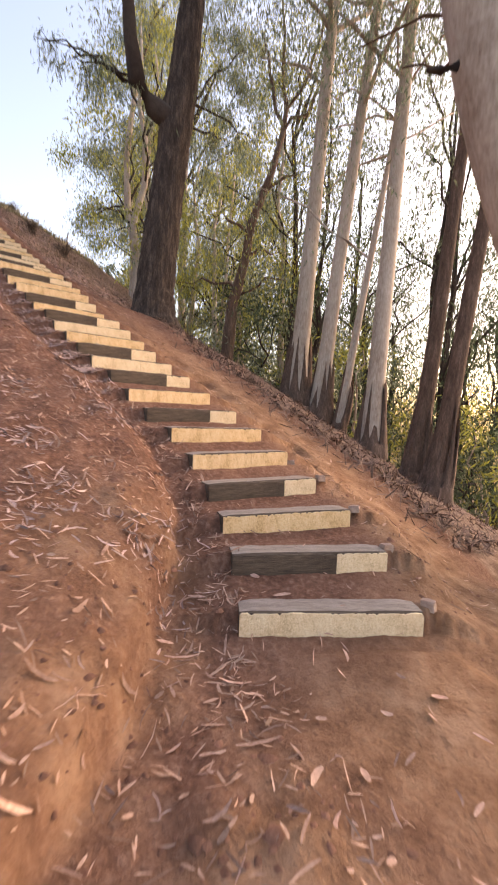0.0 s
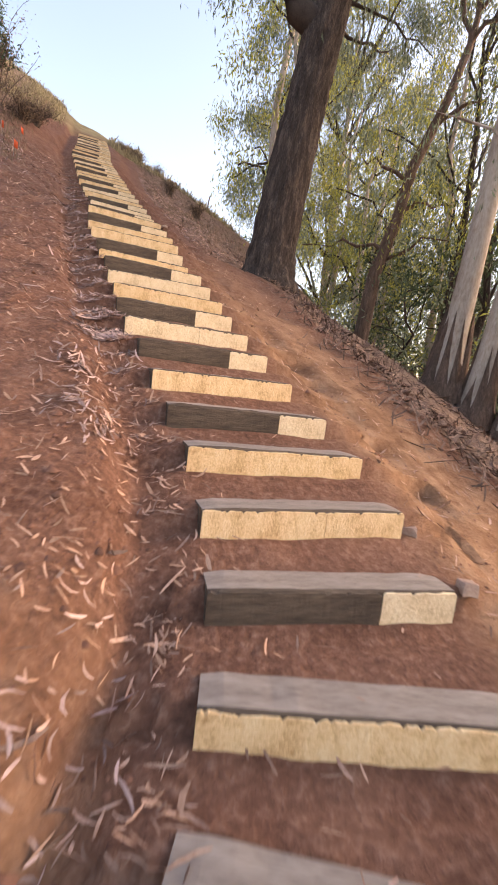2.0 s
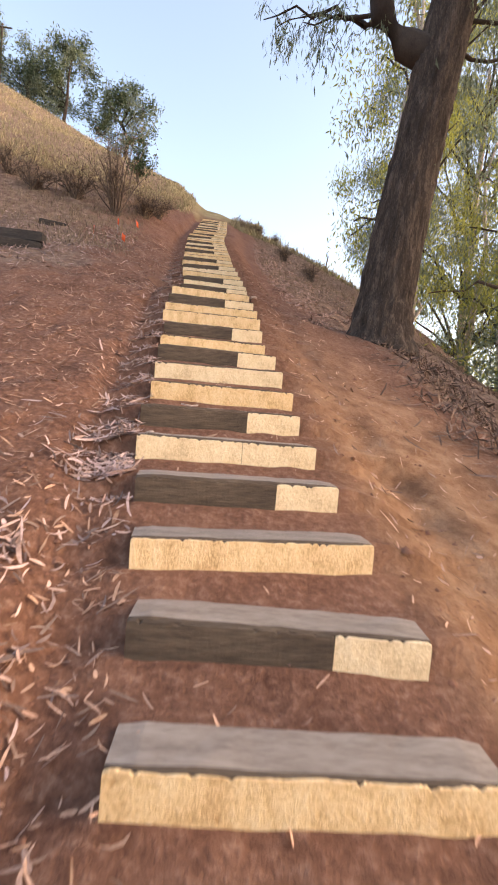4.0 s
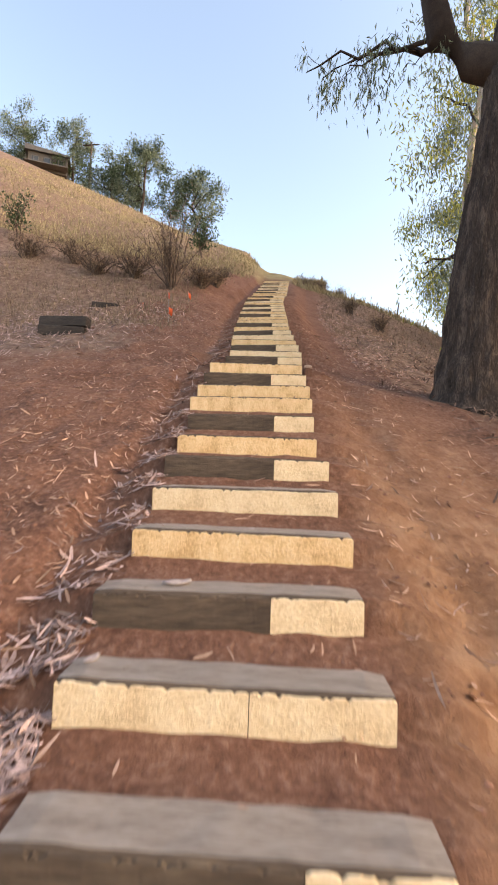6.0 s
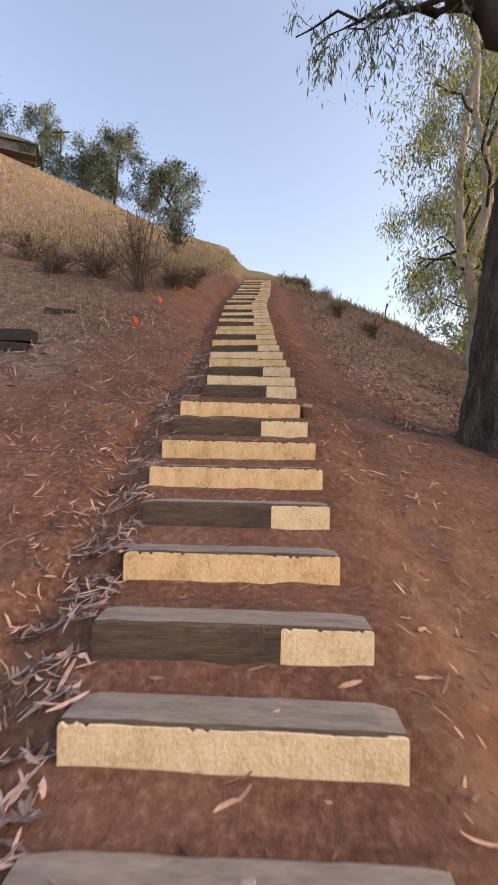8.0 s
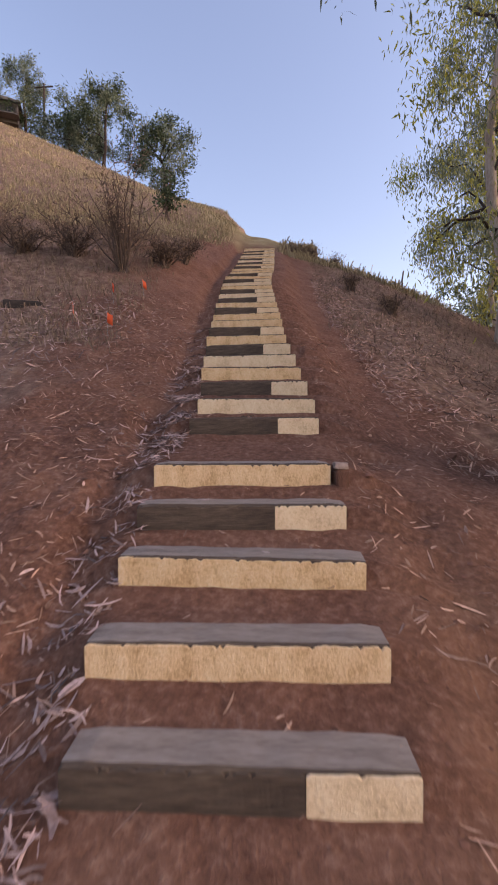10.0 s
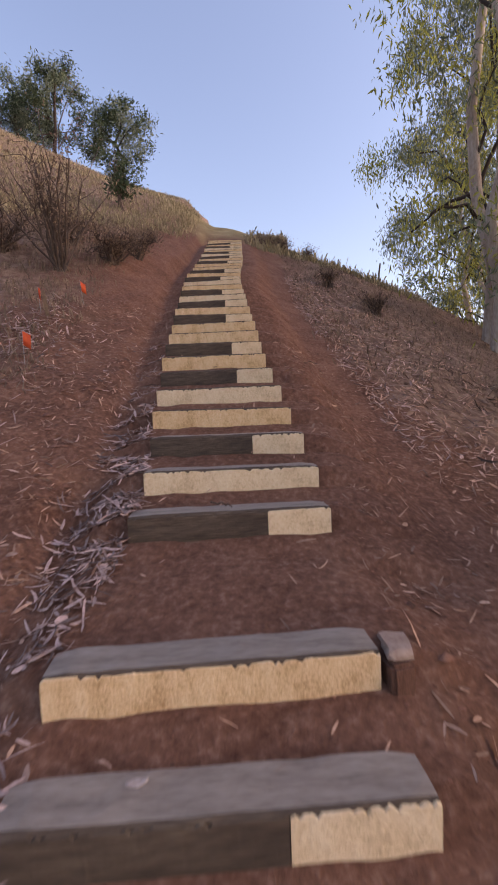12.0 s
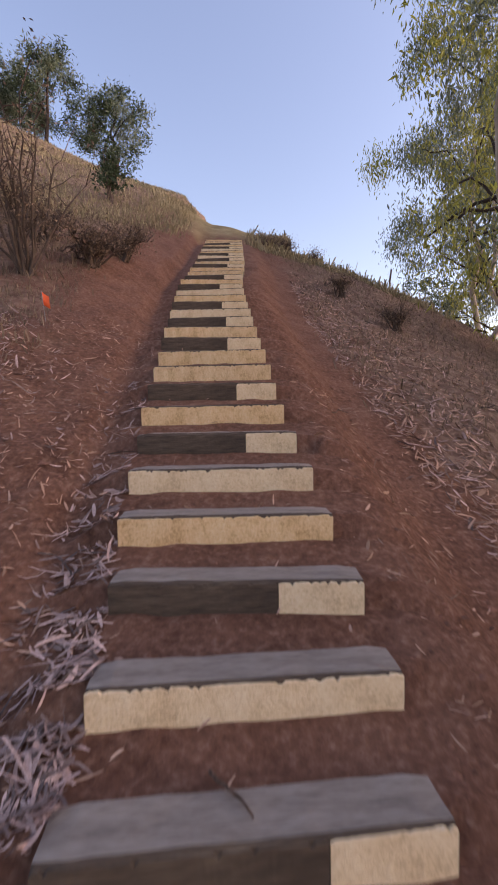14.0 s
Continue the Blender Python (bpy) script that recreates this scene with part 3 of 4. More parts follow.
for i, (x, y, tall, rad, lx, ly) in enumerate([(8.2, 4.45, 15, 0.17, 0.13, -0.02), (7.75, 3.75, 14, 0.17, 0.15, -0.04)]):
    gum_tree(x, y, tall, rad, (lx * tall, ly * tall), 46 + i, "dark brown-barked eucalypt leaning beside the pale ones", bark=SHED_BARK, count=2500, crown=(0.5, 1.0), spread=2.8, leaf=0.17)


def forked_tree(x, y):
    """A crooked grey eucalypt that forks twice, thin yellow-green foliage round it."""
    ob = new("gum_tree")
    ob.location = (x, y, at(x, y) - 0.2)
    side = Vector((0.79, -0.61, 0))
    stem = [side * a + Vector((0, 0, h)) for a, h in ((0, 0), (0.15, 2.4), (0.55, 4.0), (0.75, 5.4), (1.4, 7.2), (1.75, 8.6))]
    mesh_object("trunk", *tube(stem, [0.24, 0.19, 0.16, 0.15, 0.12, 0.10], 12, 0.12, 71), [SHED_BARK], ob)
    r = np.random.RandomState(71)
    tips = []
    for k, (a, h, lean) in enumerate(((-0.9, 3.6, 0.2), (1.9, 4.6, -0.3), (-0.3, 6.5, 0.5), (2.8, 3.0, 0.4))):
        e = stem[-1] + side * a + Vector((lean, lean, h))
        line = curve_points(stem[-1], e, 0.3, 9, 72 + k, 0.12)
        mesh_object("limb", *tube(line, np.linspace(0.08, 0.02, 9), 8, 0.1, k), [SHED_BARK], ob)
        tips += line[3:]
    for k, (h, a, up) in enumerate(((4.2, 0.9, 0.2), (5.0, -1.3, 0.9), (3.0, -1.6, 0.15), (6.5, 1.4, 1.2), (2.6, 1.2, 0.8))):
        st = Vector((np.interp(h, [p.z for p in stem], [p.x for p in stem]), np.interp(h, [p.z for p in stem], [p.y for p in stem]), h))
        line = curve_points(st, st + side * a * 1.6 + Vector((0, 0, up)), 0.15, 7, 80 + k, 0.09)
        mesh_object("branch", *tube(line, np.linspace(0.07, 0.015, 7), 6, 0.1, k), [SHED_BARK], ob)
        tips += line[3:]
    leaves("crown", *leaf_cloud(tips, (0.75, 0.75, 0.7), 5200, 0.16, 0.035, 73, 0.7), LEAF_SUNLIT, ob)
    tagged(ob, "crooked grey eucalypt forking among yellow-green leaves", "tree", "eucalypts below the trail")


forked_tree(9.9, 13.4)


def peeling_tree(x, y):
    """The great pale trunk that leans over the trail, brown bark peeling off one flank, a dark broken stub."""
    ob = new("gum_tree")
    ob.location = (x, y, at(x, y) - 0.2)
    lean = Vector((-0.155, 0.24, 1.0))
    line = [lean * h + Vector((0.05 * math.sin(h), 0.05 * math.cos(1.3 * h), 0)) for h in np.linspace(0, 12, 25)]
    mesh_object("trunk", *tube(line, np.linspace(0.40, 0.24, 25), 20, 0.05, 90), [SMOOTH_BARK], ob)
    flank = [p + Vector((0.10, -0.20, 0)) for p in line[1:22]]
    mesh_object("peeling_bark", *tube(flank, [0.29 + 0.03 * math.sin(2.1 * i) for i in range(21)], 30, 0.10, 91, 0.03), [SHED_BARK], ob)["label"] = "brown bark peeling off one flank"
    st = lean * 5.1
    mesh_object("broken_stub", *tube(curve_points(st, st + Vector((-0.55, 0.42, -0.02)), 0.04, 6, 92, 0.02), [0.08, 0.07, 0.06, 0.05, 0.045, 0.02], 8, 0.2, 92), [DARK_TWIG], ob)["label"] = "dark broken branch stub"
    r = np.random.RandomState(93)
    high = []
    for k in range(5):
        st = lean * r.uniform(9, 12)
        e = st + Vector((r.uniform(-0.5, 3), r.uniform(-2.5, 1.5), r.uniform(0.5, 2.5)))
        pts = curve_points(st, e, 0.2, 6, k, 0.08)
        mesh_object("limb", *tube(pts, np.linspace(0.12, 0.02, 6), 6, 0.1, k), [SMOOTH_BARK], ob)
        high += pts[3:]
    leaves("crown", *leaf_cloud(high, (0.6, 0.6, 0.6), 2500, 0.17, 0.03, 94, 0.8), LEAF, ob)
    tagged(ob, "great leaning eucalypt with pale trunk and brown peeling bark", "tree", "eucalypts below the trail")


peeling_tree(5.54, 0.53)
r = np.random.RandomState(77)
for i in range(40):
    a, d = radians(r.uniform(22, 76)), r.uniform(17, 36)
    x, y = 0.3 + d * math.sin(a), d * math.cos(a)
    b = at(x, y)
    # trees below 0.75 rad get the sunlit leaf colour, painting a bright patch
    crown_tree(x, y, b + r.uniform(0.5, 5), b + r.uniform(10, 23), r.uniform(2.2, 3.8), 4200, 0.20, 200 + i, [LEAF_SUNLIT, LEAF] if a < 0.75 else [LEAF, LEAF_DARK], "leaning eucalypt with thin yellow-green foliage in the woods", 0.6, 0.2, clumps=40)

for i in range(16):
    a, d = radians(37 + 2.6 * i), r.uniform(15, 25)
    x, y = 0.3 + d * math.sin(a), d * math.cos(a)
    b = at(x, y)
    crown_tree(x, y, b - 0.2, b + r.uniform(2.5, 4.5), r.uniform(1.8, 2.8), 2600, 0.2, 260 + i, [LEAF_DARK, LEAF] if i % 3 else [LEAF, LEAF_SUNLIT], "dense green undergrowth among the eucalypts", 0.2, 0.06, clumps=30)

# left: trees on the hill
for i, (x, y, hi, w) in enumerate([(-15.2, 50, 8.5, 2.7), (-9.3, 50, 6.6, 3.0), (-20.5, 53, 5.5, 3.2), (-30, 61, 9, 2.8), (-37, 60, 8, 3.4)]):
    b = at(x, y)
    crown_tree(x, y, b + 0.8, b + hi, w, 6500, 0.36, 300 + i, [LEAF_DARK, LEAF], "round dark green tree on the dry hill", 0.1, 0.2, clumps=40)
crown_tree(25.0, 66.0, 14.5, 22.5, 3.6, 3000, 0.6, 320, [LEAF, LEAF_DARK], "distant hazy tree beyond the ridge", 0.2, 0.3, clumps=36)


# ---- left hill: house, pole, shrubs ----
def block(name, size, centre, mat, parent, turn=(0, 0, 0), soft=0.02):
    bm = bmesh.new()
    bmesh.ops.create_cube(bm, size=1)
    bmesh.ops.scale(bm, vec=size, verts=bm.verts)
    bmesh.ops.bevel(bm, geom=bm.edges[:], offset=soft, segments=2, affect="EDGES")
    me = bpy.data.meshes.new(name)
    bm.to_mesh(me)
    bm.free()
    me.materials.append(mat)
    ob = new(name, me)
    ob.parent, ob.matrix_local = parent, pose(*centre, *turn)
    return ob


def hill_house(x, y, turn):
    ob = new("house")
    ob.matrix_world = pose(x, y, at(x, y) - 0.3, 0, 0, turn)
    ob.scale = (0.74, 0.74, 0.74)
    block("wall", (6.6, 5.0, 3.4), (0, 0, 1.7), HOUSE_WALL, ob)
    bm = bmesh.new()
    for px, pz in ((-3.8, 3.3), (3.8, 3.3), (3.8, 3.55), (-3.8, 4.3)):
        for py in (-3.0, 3.0):
            bm.verts.new((px, py, pz))
    bm.verts.ensure_lookup_table()
    for f in ((0, 2, 4, 6), (1, 7, 5, 3), (0, 1, 3, 2), (2, 3, 5, 4), (4, 5, 7, 6), (6, 7, 1, 0)):
        bm.faces.new([bm.verts[i] for i in f])
    me = bpy.data.meshes.new("roof")
    bm.to_mesh(me)
    me.materials.append(HOUSE_ROOF)
    new("roof", me).parent = ob
    for i in range(3):
        w = block("window", (1.3, 0.12, 1.2), (-2.1 + 2.1 * i, -2.52, 2.0), HOUSE_ROOF, ob)
        block("pane", (1.1, 0.06, 1.0), (0, -0.05, 0), PANE, w)
    deck = block("deck", (7.2, 1.6, 0.2), (0, -3.3, 0.7), HOUSE_ROOF, ob)
    for i in range(6):
        block("baluster", (0.08, 0.08, 0.9), (-3.4 + 1.36 * i, -0.7, 0.55), HOUSE_ROOF, deck)
    tagged(ob, "dark wooden house with a low roof and deck on the hill", "house")


hill_house(-33.0, 60.0, 24)


def power_pole(x, y):
    ob = new("power_pole")
    ob.location = (x, y, at(x, y) - 0.3)
    mesh_object("pole", *tube([(0, 0, 0), (0, 0, 4), (0.03, 0, 8.0)], [0.15, 0.13, 0.10], 10), [DARK_TWIG], ob)
    block("crossarm", (2.4, 0.12, 0.14), (0, 0, 7.6), DARK_TWIG, ob)
    for dx in (-1.0, 1.0):
        mesh_object("wire", *tube(curve_points((dx, 0, 7.75), (-40 + dx, 12, 13), -1.2, 12), [0.02] * 12, 5), [WIRE], ob)
    tagged(ob, "wooden utility pole with a crossarm and wires", "utility pole")


power_pole(-27.0, 60.0)


def twiggy_shrub(x, y, tall, wide, seed, label, mat, count, name="shrub", leaf=0.05, stems=9):
    r = np.random.RandomState(seed)
    ob = new(name)
    ob.location = (x, y, at(x, y) - 0.05)
    pieces, tips = [], []
    for i in range(stems):
        a, o = r.uniform(0, 2 * math.pi), wide * r.uniform(0.2, 1.0)
        e = Vector((math.cos(a) * o, math.sin(a) * o, tall * r.uniform(0.6, 1.0)))
        line = curve_points((r.normal(0, 0.05), r.normal(0, 0.05), 0), e, 0.12, 8, seed + i, 0.03)
        pieces.append(tube(line, np.linspace(0.022, 0.005, 8), 5))
        for j in range(7):
            p = line[r.randint(2, 8)]
            q = p + Vector((r.normal(0, 0.22), r.normal(0, 0.22), r.uniform(0.05, 0.45))) * (tall / 1.8)
            tw = curve_points(p, q, 0.03, 4, j, 0.02)
            pieces.append(tube(tw, [0.008, 0.006, 0.004, 0.003], 4))
            tips += [tw[2], tw[3]]
    mesh_object("branchwork", *joined(pieces), [DRY_STEM], ob)
    if count:
        leaves("leaves", *leaf_cloud(tips, (0.09, 0.09, 0.09), count, leaf, leaf * 0.45, seed, 0.0), mat, ob)
    return tagged(ob, label, "shrub")


twiggy_shrub(-0.68, 14.75, 1.9, 1.25, 400, "bare brown twiggy bush at the edge of the dry hillside", DRY_BRUSH, 1500, stems=20)
for i, (x, y, t, w) in enumerate([(-1.9, 15.2, 0.75, 0.9), (-2.9, 14.9, 0.6, 0.8), (-0.1, 15.6, 0.5, 0.7), (0.15, 16.6, 0.5, 0.7), (-1.2, 16.4, 0.7, 0.8), (-3.9, 15.6, 0.55, 0.9), (-5.2, 15.2, 0.6, 0.9)]):
    twiggy_shrub(x, y, t, w, 420 + i, "low grey-brown dry brush spreading over the slope", DRY_BRUSH, 1500, leaf=0.045, stems=22)
twiggy_shrub(-1.9, 22.7, 1.9, 0.35, 403, "young green sapling on the dry hillside", LEAF_DARK, 900, "sapling", 0.13, 6)
twiggy_shrub(-6.4, 16.5, 1.2, 0.3, 404, "young green sapling on the dry hillside", LEAF_DARK, 500, "sapling", 0.1, 5)
for i, (x, y, t) in enumerate([(2.9, 22.7, 0.35), (3.5, 23.0, 0.4), (4.3, 22.7, 0.3), (4.4, 18.9, 0.5), (5.2, 17.4, 0.5)]):
    twiggy_shrub(x, y, t, 0.45, 410 + i, "dry brown brush on the shoulder of the hill", DRY_BRUSH, 1500, leaf=0.035, stems=14)


# ---- litter, grass: what nobody could count ----
def slope_frame(x, y):
    e = 0.03
    z = height(x, y)
    n = np.stack([-(height(x + e, y) - z) / e, -(height(x, y + e) - z) / e, np.ones_like(z)], 1)
    return z, n / np.linalg.norm(n, axis=1)[:, None]


def strips(name, x, y, length, width, mat, seed, label, curl=0.2, lift=0.006, tilt=0.25):
    """Curled ribbons of bark and leaves lying on the ground."""
    r = np.random.RandomState(seed)
    n = len(x)
    z, up = slope_frame(x, y)
    d = r.normal(0, 1, (n, 3))
    d -= up * (d * up).sum(1)[:, None]
    d /= np.linalg.norm(d, axis=1)[:, None]
    d = d + up * r.normal(0, tilt, (n, 1))
    s = np.cross(d, up + r.normal(0, 0.35, (n, 3)))
    s /= np.linalg.norm(s, axis=1)[:, None]
    L = length * np.exp(r.normal(0, 0.4, (n, 1)))
    W = width * np.exp(r.normal(0, 0.35, (n, 1)))
    bend = r.normal(0, curl, (n, 1))
    c = np.c_[x, y, z] + up * (lift + np.abs(r.normal(0, 0.008, (n, 1))))
    rows = []
    for t, w in ((-0.5, 0.4), (-0.2, 0.85), (0.2, 0.9), (0.5, 0.3)):
        p = c + d * L * t + s * L * bend * (t * t - 0.1) + up * L * np.abs(bend) * 0.5 * t * t
        rows += [p + s * W * w * 0.5, p - s * W * w * 0.5]
    verts = np.stack(rows, 1).reshape(-1, 3)
    i = np.arange(n)[:, None] * 8
    faces = np.concatenate([np.c_[i + k, i + k + 1, i + k + 3, i + k + 2] for k in (0, 2, 4)])
    ob = mesh_object(name, verts, faces, [mat], None, None, False)
    return tagged(ob, label, "litter", kind="stuff")


def blades(name, x, y, tall, mat, seed, label, per=6, spread=0.06):
    """Tufts of dry blades."""
    r = np.random.RandomState(seed)
    x, y = np.repeat(x, per) + r.normal(0, spread, len(x) * per), np.repeat(y, per) + r.normal(0, spread, len(y) * per)
    n = len(x)
    base = np.c_[x, y, height(x, y) - 0.02]
    h = tall * np.exp(r.normal(0, 0.35, (n, 1)))
    lean = np.c_[r.normal(0, 0.35, (n, 2)), np.ones(n)]
    a = r.uniform(0, 2 * np.pi, n)
    s = np.c_[np.cos(a), np.sin(a), 0 * a] * h * 0.035
    mid, tip = base + lean * h * 0.5, base + lean * h * np.array([1.5, 1.5, 0.95])
    verts = np.stack([base - s, base + s, mid + s * 0.8, tip, mid - s * 0.8], 1).reshape(-1, 3)
    i = np.arange(n)[:, None] * 5
    ob = mesh_object(name, verts, np.concatenate([np.c_[i, i + 1, i + 2, i + 4]]), [mat], None, None, False)
    tagged(ob, label, "grass", kind="stuff")
    return ob


def clods(name, x, y, size, seed, label):
    """Lumps of dry earth, half sunk."""
    r = np.random.RandomState(seed)
    corners = np.array([(1, 0, 0), (0.3, 0.95, 0), (-0.8, 0.6, 0), (-0.8, -0.6, 0), (0.3, -0.95, 0), (0.1, 0.1, 0.7)])
    n = len(x)
    p = corners[None] * (1 + r.uniform(-0.35, 0.35, (n, 6, 3)))
    a = r.uniform(0, 2 * np.pi, n)[:, None]
    q = np.stack([p[..., 0] * np.cos(a) - p[..., 1] * np.sin(a), p[..., 0] * np.sin(a) + p[..., 1] * np.cos(a), p[..., 2]], -1)
    k = (size * np.exp(r.normal(0, 0.45, n)))[:, None, None]
    z = height(x, y)
    verts = (q * k + np.c_[x, y, z - 0.1 * k[:, 0, 0]][:, None]).reshape(-1, 3)
    i = np.arange(n)[:, None] * 6
    faces = np.concatenate([np.c_[i + j, i + (j + 1) % 5, i + 5] for j in range(5)])
    ob = mesh_object(name, verts, faces, [CLOD], None, None, True)
    return tagged(ob, label, "soil", kind="stuff")


R = np.random.RandomState(9)
U = lambda n, a, b: R.uniform(a, b, n)
y = U(5200, 0.0, 14.0)
x = left_edge(np.maximum(y, 1.3)) - 0.05 - np.abs(R.normal(0, 1.4, 5200))
strips("leaf_litter", x, y, 0.056, 0.009, LITTER, 1, "scattered pale fallen leaves and bark on red earth")
y = np.concatenate([U(800, 4.8, 12.8), R.normal(4.8, 0.22, 380), R.normal(9.9, 0.5, 620), R.normal(6.3, 0.9, 250)])
x = left_edge(y) + 0.02 - np.abs(R.normal(0, 0.19, len(y)))
strips("shredded_bark", x, y, 0.075, 0.0125, LITTER_GREY, 2, "grey shredded bark heaped along the timber ends", 0.35, 0.012, 0.14)
y = np.concatenate([R.normal(4.06, 0.12, 70), R.normal(3.55, 0.14, 90), R.normal(2.3, 0.3, 60)])
x = left_edge(y) - 0.42 + R.normal(0, 0.09, 220)
heaps = [(0.95, 3.03), (0.99, 2.46), (0.78, 2.17), (1.09, 3.99), (1.36, 2.07), (0.6, 3.3)]
x = np.concatenate([x] + [R.normal(a, 0.11, 55) for a, b in heaps])
y = np.concatenate([y] + [R.normal(b, 0.13, 55) for a, b in heaps])
strips("shredded_bark", x, y, 0.07, 0.012, LITTER_GREY, 3, "grey shredded bark on the bank beside the steps", 0.35, 0.012, 0.14)
x, y = U(90, -0.9, 2.6), U(90, -0.2, 2.2)
strips("leaf_litter", x, y, 0.07, 0.012, LITTER_PINK, 4, "long fallen gum leaves on the trail", 0.3)
y = U(300, 0.9, 4.2)
x = left_edge(np.maximum(y, 1.3)) - 0.10 + R.normal(0, 0.08, 300)
strips("leaf_litter", x, y, 0.058, 0.009, LITTER, 5, "fallen leaves and bark caught in the gully by the steps", 0.35, 0.01, 0.4)
y = U(300, 1.2, 15.0)
x = np.interp(y, SY, SX) + U(300, -0.5, 0.5)
strips("leaf_litter", x, y, 0.05, 0.009, LITTER, 6, "small bits of bark on the treads")
y = U(5200, 1.8, 11.5)
x = right_edge(y) + 2.1 + R.normal(0, 0.38, 5200) + 0.12 * (y - 5) * (y > 5)
strips("bark_mulch", x, y, 0.15, 0.017, MULCH, 7, "ridge of dark brown shed bark strips beside the trail", 0.25, 0.03, 0.4)
y = U(4200, 1.0, 14.0)
x = right_edge(y) + 2.6 + np.abs(R.normal(0, 2.2, 4200))
strips("bark_mulch", x, y, 0.16, 0.018, MULCH, 8, "brown leaf and bark litter under the eucalypts", 0.25, 0.02, 0.35)
y = U(5200, 9.5, 20.0)
x = right_edge(y) + 1.0 + np.abs(R.normal(0, 1.7, 5200))
strips("leaf_litter", x, y, 0.075, 0.013, LITTER, 9, "pale dry stalks and bark on the shoulder of the hill", 0.2, 0.02, 0.35)
x, y = R.normal(-1.9, 1.0, 2400), R.normal(11.0, 1.0, 2400)
strips("shredded_bark", x, y, 0.11, 0.012, LITTER_GREY, 10, "grey shredded bark spread round the spare beams", 0.3, 0.015, 0.35)
x, y = R.normal(-0.1, 0.4, 320), R.normal(12.3, 0.5, 320)
strips("shredded_bark", x, y, 0.09, 0.011, LITTER_GREY, 11, "grey shredded bark scattered among the flags", 0.3, 0.012, 0.3)
y = U(1300, 1.0, 13.0)
x = right_edge(y) + 0.1 + np.abs(R.normal(0, 0.8, 1300))
strips("leaf_litter", x, y, 0.06, 0.010, LITTER, 12, "few fallen leaves on the trodden trail")
y = 17.0 + 31 * R.rand(12000) ** 1.3
x = left_edge(y) - 0.8 - 1.0 * np.maximum(21.0 - y, 0) - 22 * R.rand(12000) ** 1.5
blades("dry_grass", x, y, 0.22, DRY_GRASS, 13, "golden dry grass on the hill above the steps", 6, 0.12)
y = 13.0 + 11 * R.rand(3000)
x = right_edge(y) + 1.2 + 9 * R.rand(3000) ** 1.3
blades("dry_brush", x, y, 0.11, DRY_BRUSH, 14, "low brown dry brush on the shoulder of the hill", 7, 0.10)
y = 11.0 + 10 * R.rand(4200)
x = left_edge(y) - 1.1 - 6.0 * R.rand(4200)
blades("dry_brush", x, y, 0.13, DRY_BRUSH, 15, "low brown dry brush on the slope", 6, 0.08)
y = 21.8 + 3.5 * R.rand(1500)
x = 1.2 + 7 * R.rand(1500)
x = np.where(np.abs(x - np.interp(y, SY, SX)) < 0.75, x + 1.6, x)
blades("dry_grass", x, y, 0.28, DRY_GRASS, 16, "dry grass along the crest", 5, 0.08)


# ---- small things ----
def marker_flag(x, y, turn, label):
    ob = new("marker_flag")
    ob.matrix_world = pose(x, y, at(x, y) - 0.03, R.uniform(-6, 6), R.uniform(-6, 6), turn)
    mesh_object("wire", *tube([(0, 0, 0), (0, 0, 0.17), (0.003, 0, 0.34)], [0.002] * 3, 5), [WIRE], ob)
    verts, faces = [], []
    for i in range(6):
        t = i / 5
        for k in (0, 1):
            for side in (-0.0008, 0.0008):
                verts.append((0.002 + 0.07 * t * (1 - 0.1 * k), 0.014 * math.sin(4 * t + k) * t + side, 0.335 - 0.13 * k - 0.045 * t))
    for i in range(5):
        o = i * 4
        faces += [(o, o + 4, o + 6, o + 2), (o + 1, o + 3, o + 7, o + 5), (o, o + 1, o + 5, o + 4), (o + 2, o + 6, o + 7, o + 3)]
    mesh_object("flag", verts, faces, [FLAG], ob)
    tagged(ob, label, "flag", "marker flags on the slope")


for x, y, turn in ((0.30, 11.47, 20), (-0.10, 12.70, -40), (0.19, 13.3, 60), (-0.41, 12.0, 120)):
    marker_flag(x, y, turn, "bright orange marker flag on a thin wire in the earth")


def spare_beam(x, y, lift, length, turn, roll):
    vs, fs, fm = beam(length, 0.18, 0.17, int(length * 1000))
    ob = mesh_object("spare_beam", vs, fs, [CHARRED, CHARRED], None, fm, False)
    ob.matrix_world = pose(x, y, at(x, y) + lift, roll, 2, turn)
    tagged(ob, "dark unused timber beam lying on shredded bark", "beam", "spare beams")


spare_beam(-1.24, 10.45, 0.17, 0.78, 5, 2)
spare_beam(-1.36, 10.70, 0.27, 0.90, -4, -3)
spare_beam(-1.45, 12.5, 0.12, 0.55, 12, 5)


def stone(x, y, size, seed, label, sink=0.3, name="stone", z=None):
    r = np.random.RandomState(seed)
    bm = bmesh.new()
    bmesh.ops.create_icosphere(bm, subdivisions=2, radius=0.5)
    for w in bm.verts:
        q = w.co.copy()
        w.co = Vector((max(min(q.x, 0.28), -0.28), max(min(q.y, 0.3), -0.3), max(min(q.z, 0.27), -0.27)))
        w.co *= 1 + 0.25 * noise.noise(q * 2.3 + Vector((seed, 0, 0)))
        w.co = Vector((w.co.x * size[0], w.co.y * size[1], w.co.z * size[2])) * 1.4
    me = bpy.data.meshes.new(name)
    bm.to_mesh(me)
    me.materials.append(STONE)
    ob = new(name, me)
    ob.matrix_world = pose(x, y, (at(x, y) + size[2] * (0.5 - sink)) if z is None else z, r.uniform(-8, 8), r.uniform(-8, 8), r.uniform(0, 90))
    tagged(ob, label, "stone")


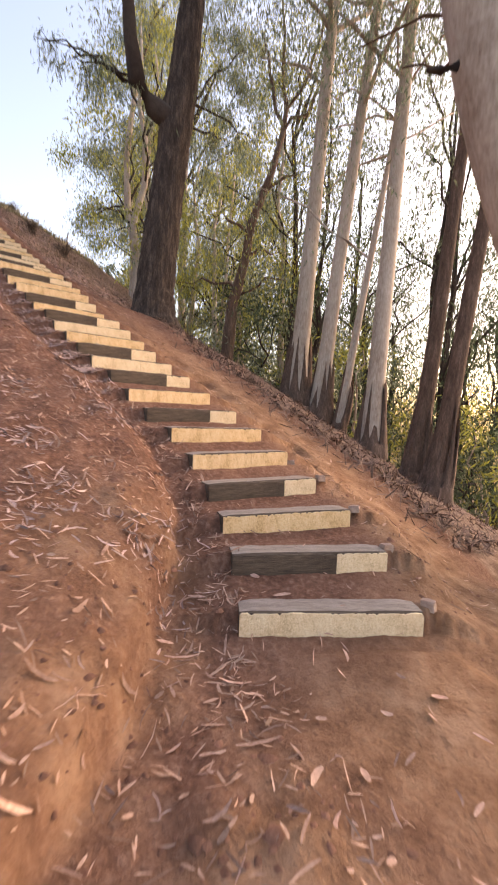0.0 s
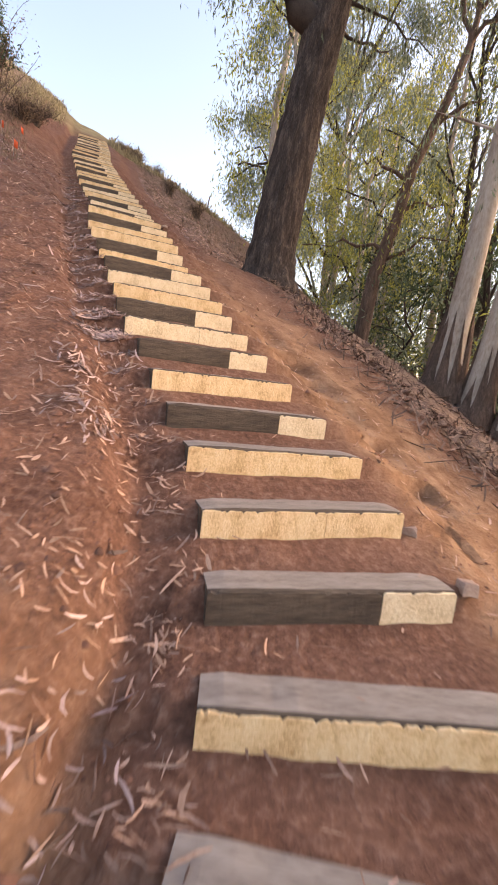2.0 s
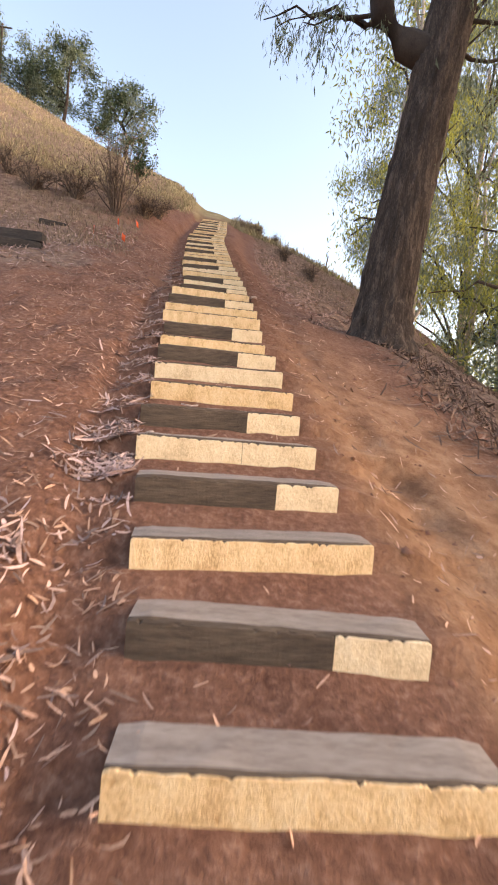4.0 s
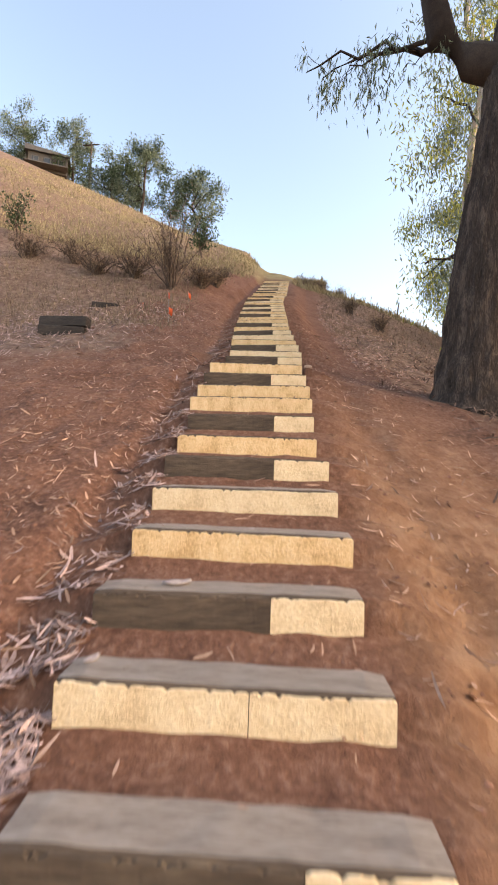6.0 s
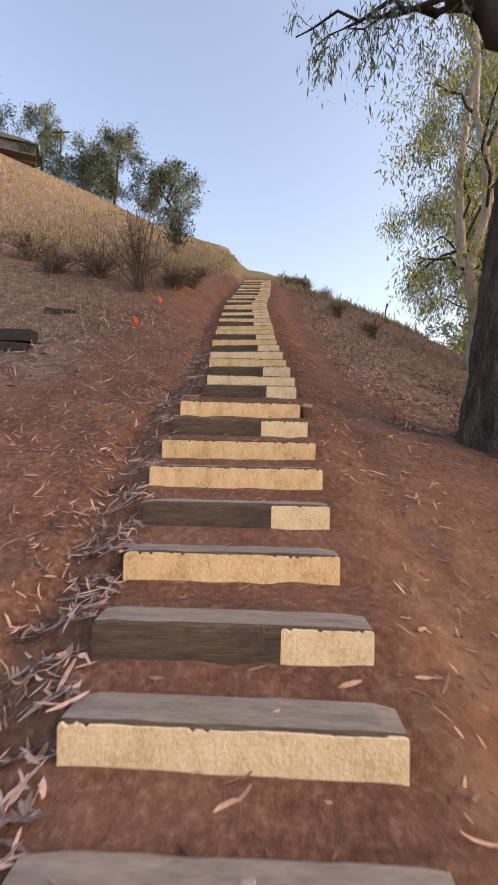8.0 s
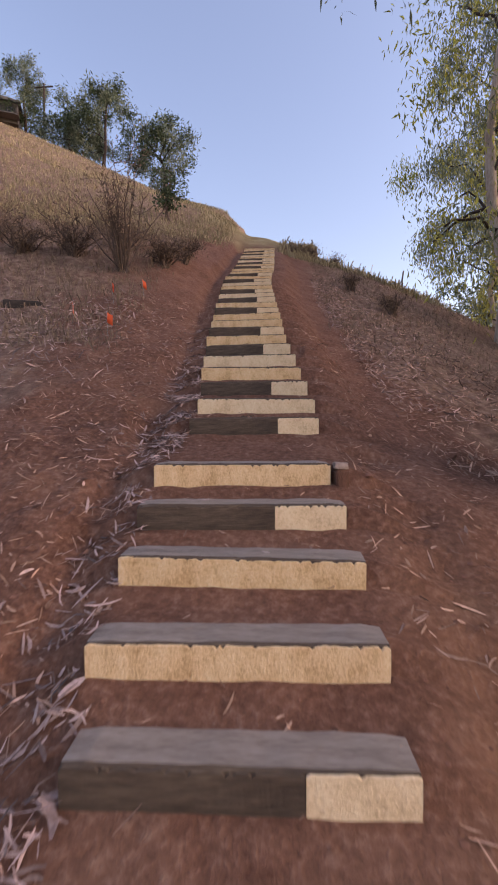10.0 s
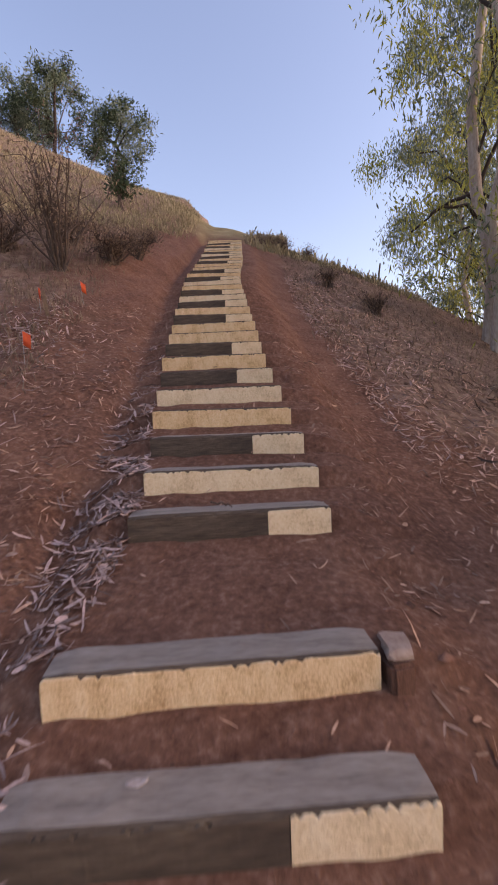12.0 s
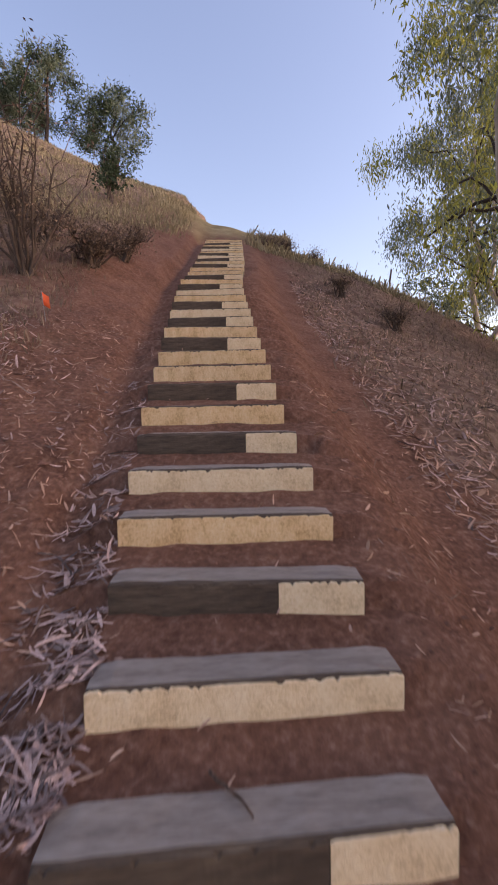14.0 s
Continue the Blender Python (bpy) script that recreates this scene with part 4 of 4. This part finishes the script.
stake = block("wooden_stake", (0.085, 0.11, 0.34), (2.868, 8.86, 4.01), STAKE, None, (2, -3, 12), 0.012)
tagged(stake, "short brown stake driven in at the end of a step", "stake")
stone(2.87, 8.89, (0.11, 0.16, 0.05), 1, "rough pinkish stone wedged against the end of a step", 0.2, z=4.20)
for i, (x, y) in enumerate([(2.78, 1.02), (3.0, 1.48), (3.24, 1.97), (3.42, 2.52), (3.46, 2.98)]):
    stone(x, y, (0.07, 0.10, 0.08), 5 + i, "small pale stone beside the end of a step", 0.4)


def fallen_stick(x, y, z, length, turn, seed, label, thick=0.007):
    line = curve_points((-length / 2, 0, 0), (length / 2, 0, 0.0), 0.015, 7, seed, 0.008)
    ob = mesh_object("fallen_stick", *tube(line, np.linspace(thick, thick * 0.5, 7), 6, 0.2, seed), [SHED_BARK])
    ob.matrix_world = pose(x, y, z, 0, 0, turn)
    tagged(ob, label, "stick")


fallen_stick(2.2, 9.82, 4.532, 0.2, -50, 1, "short dry stick lying on a timber step")
fallen_stick(3.0, 12.4, at(3.0, 12.4) + 0.01, 0.3, 30, 2, "dry stick on the bare trail")
fallen_stick(0.15, 1.25, at(0.15, 1.25) + 0.02, 0.5, -50, 3, "thin dry stick lying against the bank")
ridge_post = mesh_object("wooden_post", *tube([(0, 0, -0.2), (0, 0, 0.4), (0.05, 0, 0.75)], [0.035, 0.032, 0.028], 8, 0.1), [SHED_BARK])
ridge_post.location = (6.9, 23.2, at(6.9, 23.2))
tagged(ridge_post, "thin leaning wooden post on the ridge", "post")


def bark_flake(x, y, z, size, turn, seed):
    """A curled flake of pale bark."""
    r = np.random.RandomState(seed)
    verts, faces, n = [], [], 7
    for i in range(n):
        t = i / (n - 1) - 0.5
        w = size * 0.24 * (1 - (2 * t) ** 2 * 0.75) * r.uniform(0.8, 1.2)
        for k in range(4):
            q = k / 3 - 0.5
            verts.append((size * t, 2 * w * q, 0.003 + size * (0.25 * q * q + 0.22 * t * t) + r.normal(0, 0.001)))
    for i in range(n - 1):
        for k in range(3):
            a = i * 4 + k
            faces.append((a, a + 4, a + 5, a + 1))
    ob = mesh_object("bark_flake", verts, faces, [FLAKE])
    mod = ob.modifiers.new("thickness", "SOLIDIFY")
    mod.thickness = 0.003
    ob.matrix_world = pose(x, y, z, 0, 0, turn)
    tagged(ob, "curled pale flake of bark lying on a step", "bark")


for i, (x, y, z, size, turn) in enumerate([(2.30, 5.375, 2.521, 0.12, 25), (2.56, 5.80, 2.701, 0.035, 10), (2.10, 5.03, 2.341, 0.07, 70), (2.62, 6.19, 2.888, 0.03, 40), (2.42, 8.15, 3.841, 0.04, -30), (2.05, 8.52, 4.03, 0.06, 15), (2.44, 10.6, 4.86, 0.05, 5)]):
    bark_flake(x, y, z, size, turn, 600 + i)


y = U(2600, 0.3, 13.5)
clods("earth_clods", left_edge(np.maximum(y, 1.3)) - 0.15 - np.abs(R.normal(0, 1.2, 2600)), y, 0.013, 20, "lumps of dry red earth on the bank")
y = U(1500, 0.3, 13.5)
clods("earth_clods", right_edge(np.maximum(y, 1.0)) + 0.05 + np.abs(R.normal(0, 0.8, 1500)), y, 0.010, 21, "lumps of dry red earth beside the steps")
y = U(700, 1.0, 15.0)
clods("earth_clods", np.interp(y, SY, SX) + U(700, -0.52, 0.52), y, 0.006, 22, "crumbs of earth on the treads")

x, y = U(70, -0.5, 2.3), U(70, 0.1, 2.1)
strips("leaf_litter", x, y, 0.10, 0.019, LITTER_PINK, 23, "large curled gum leaves and bark on the bank and trail", 0.35, 0.008, 0.12)
y = U(1500, 11.0, 19.0)
x = right_edge(y) + 1.0 + np.abs(R.normal(0, 0.9, 1500))
strips("leaf_litter", x, y, 0.10, 0.014, LITTER_GREY, 24, "grey bark scattered along the edge of the bare trail", 0.3, 0.012, 0.2)
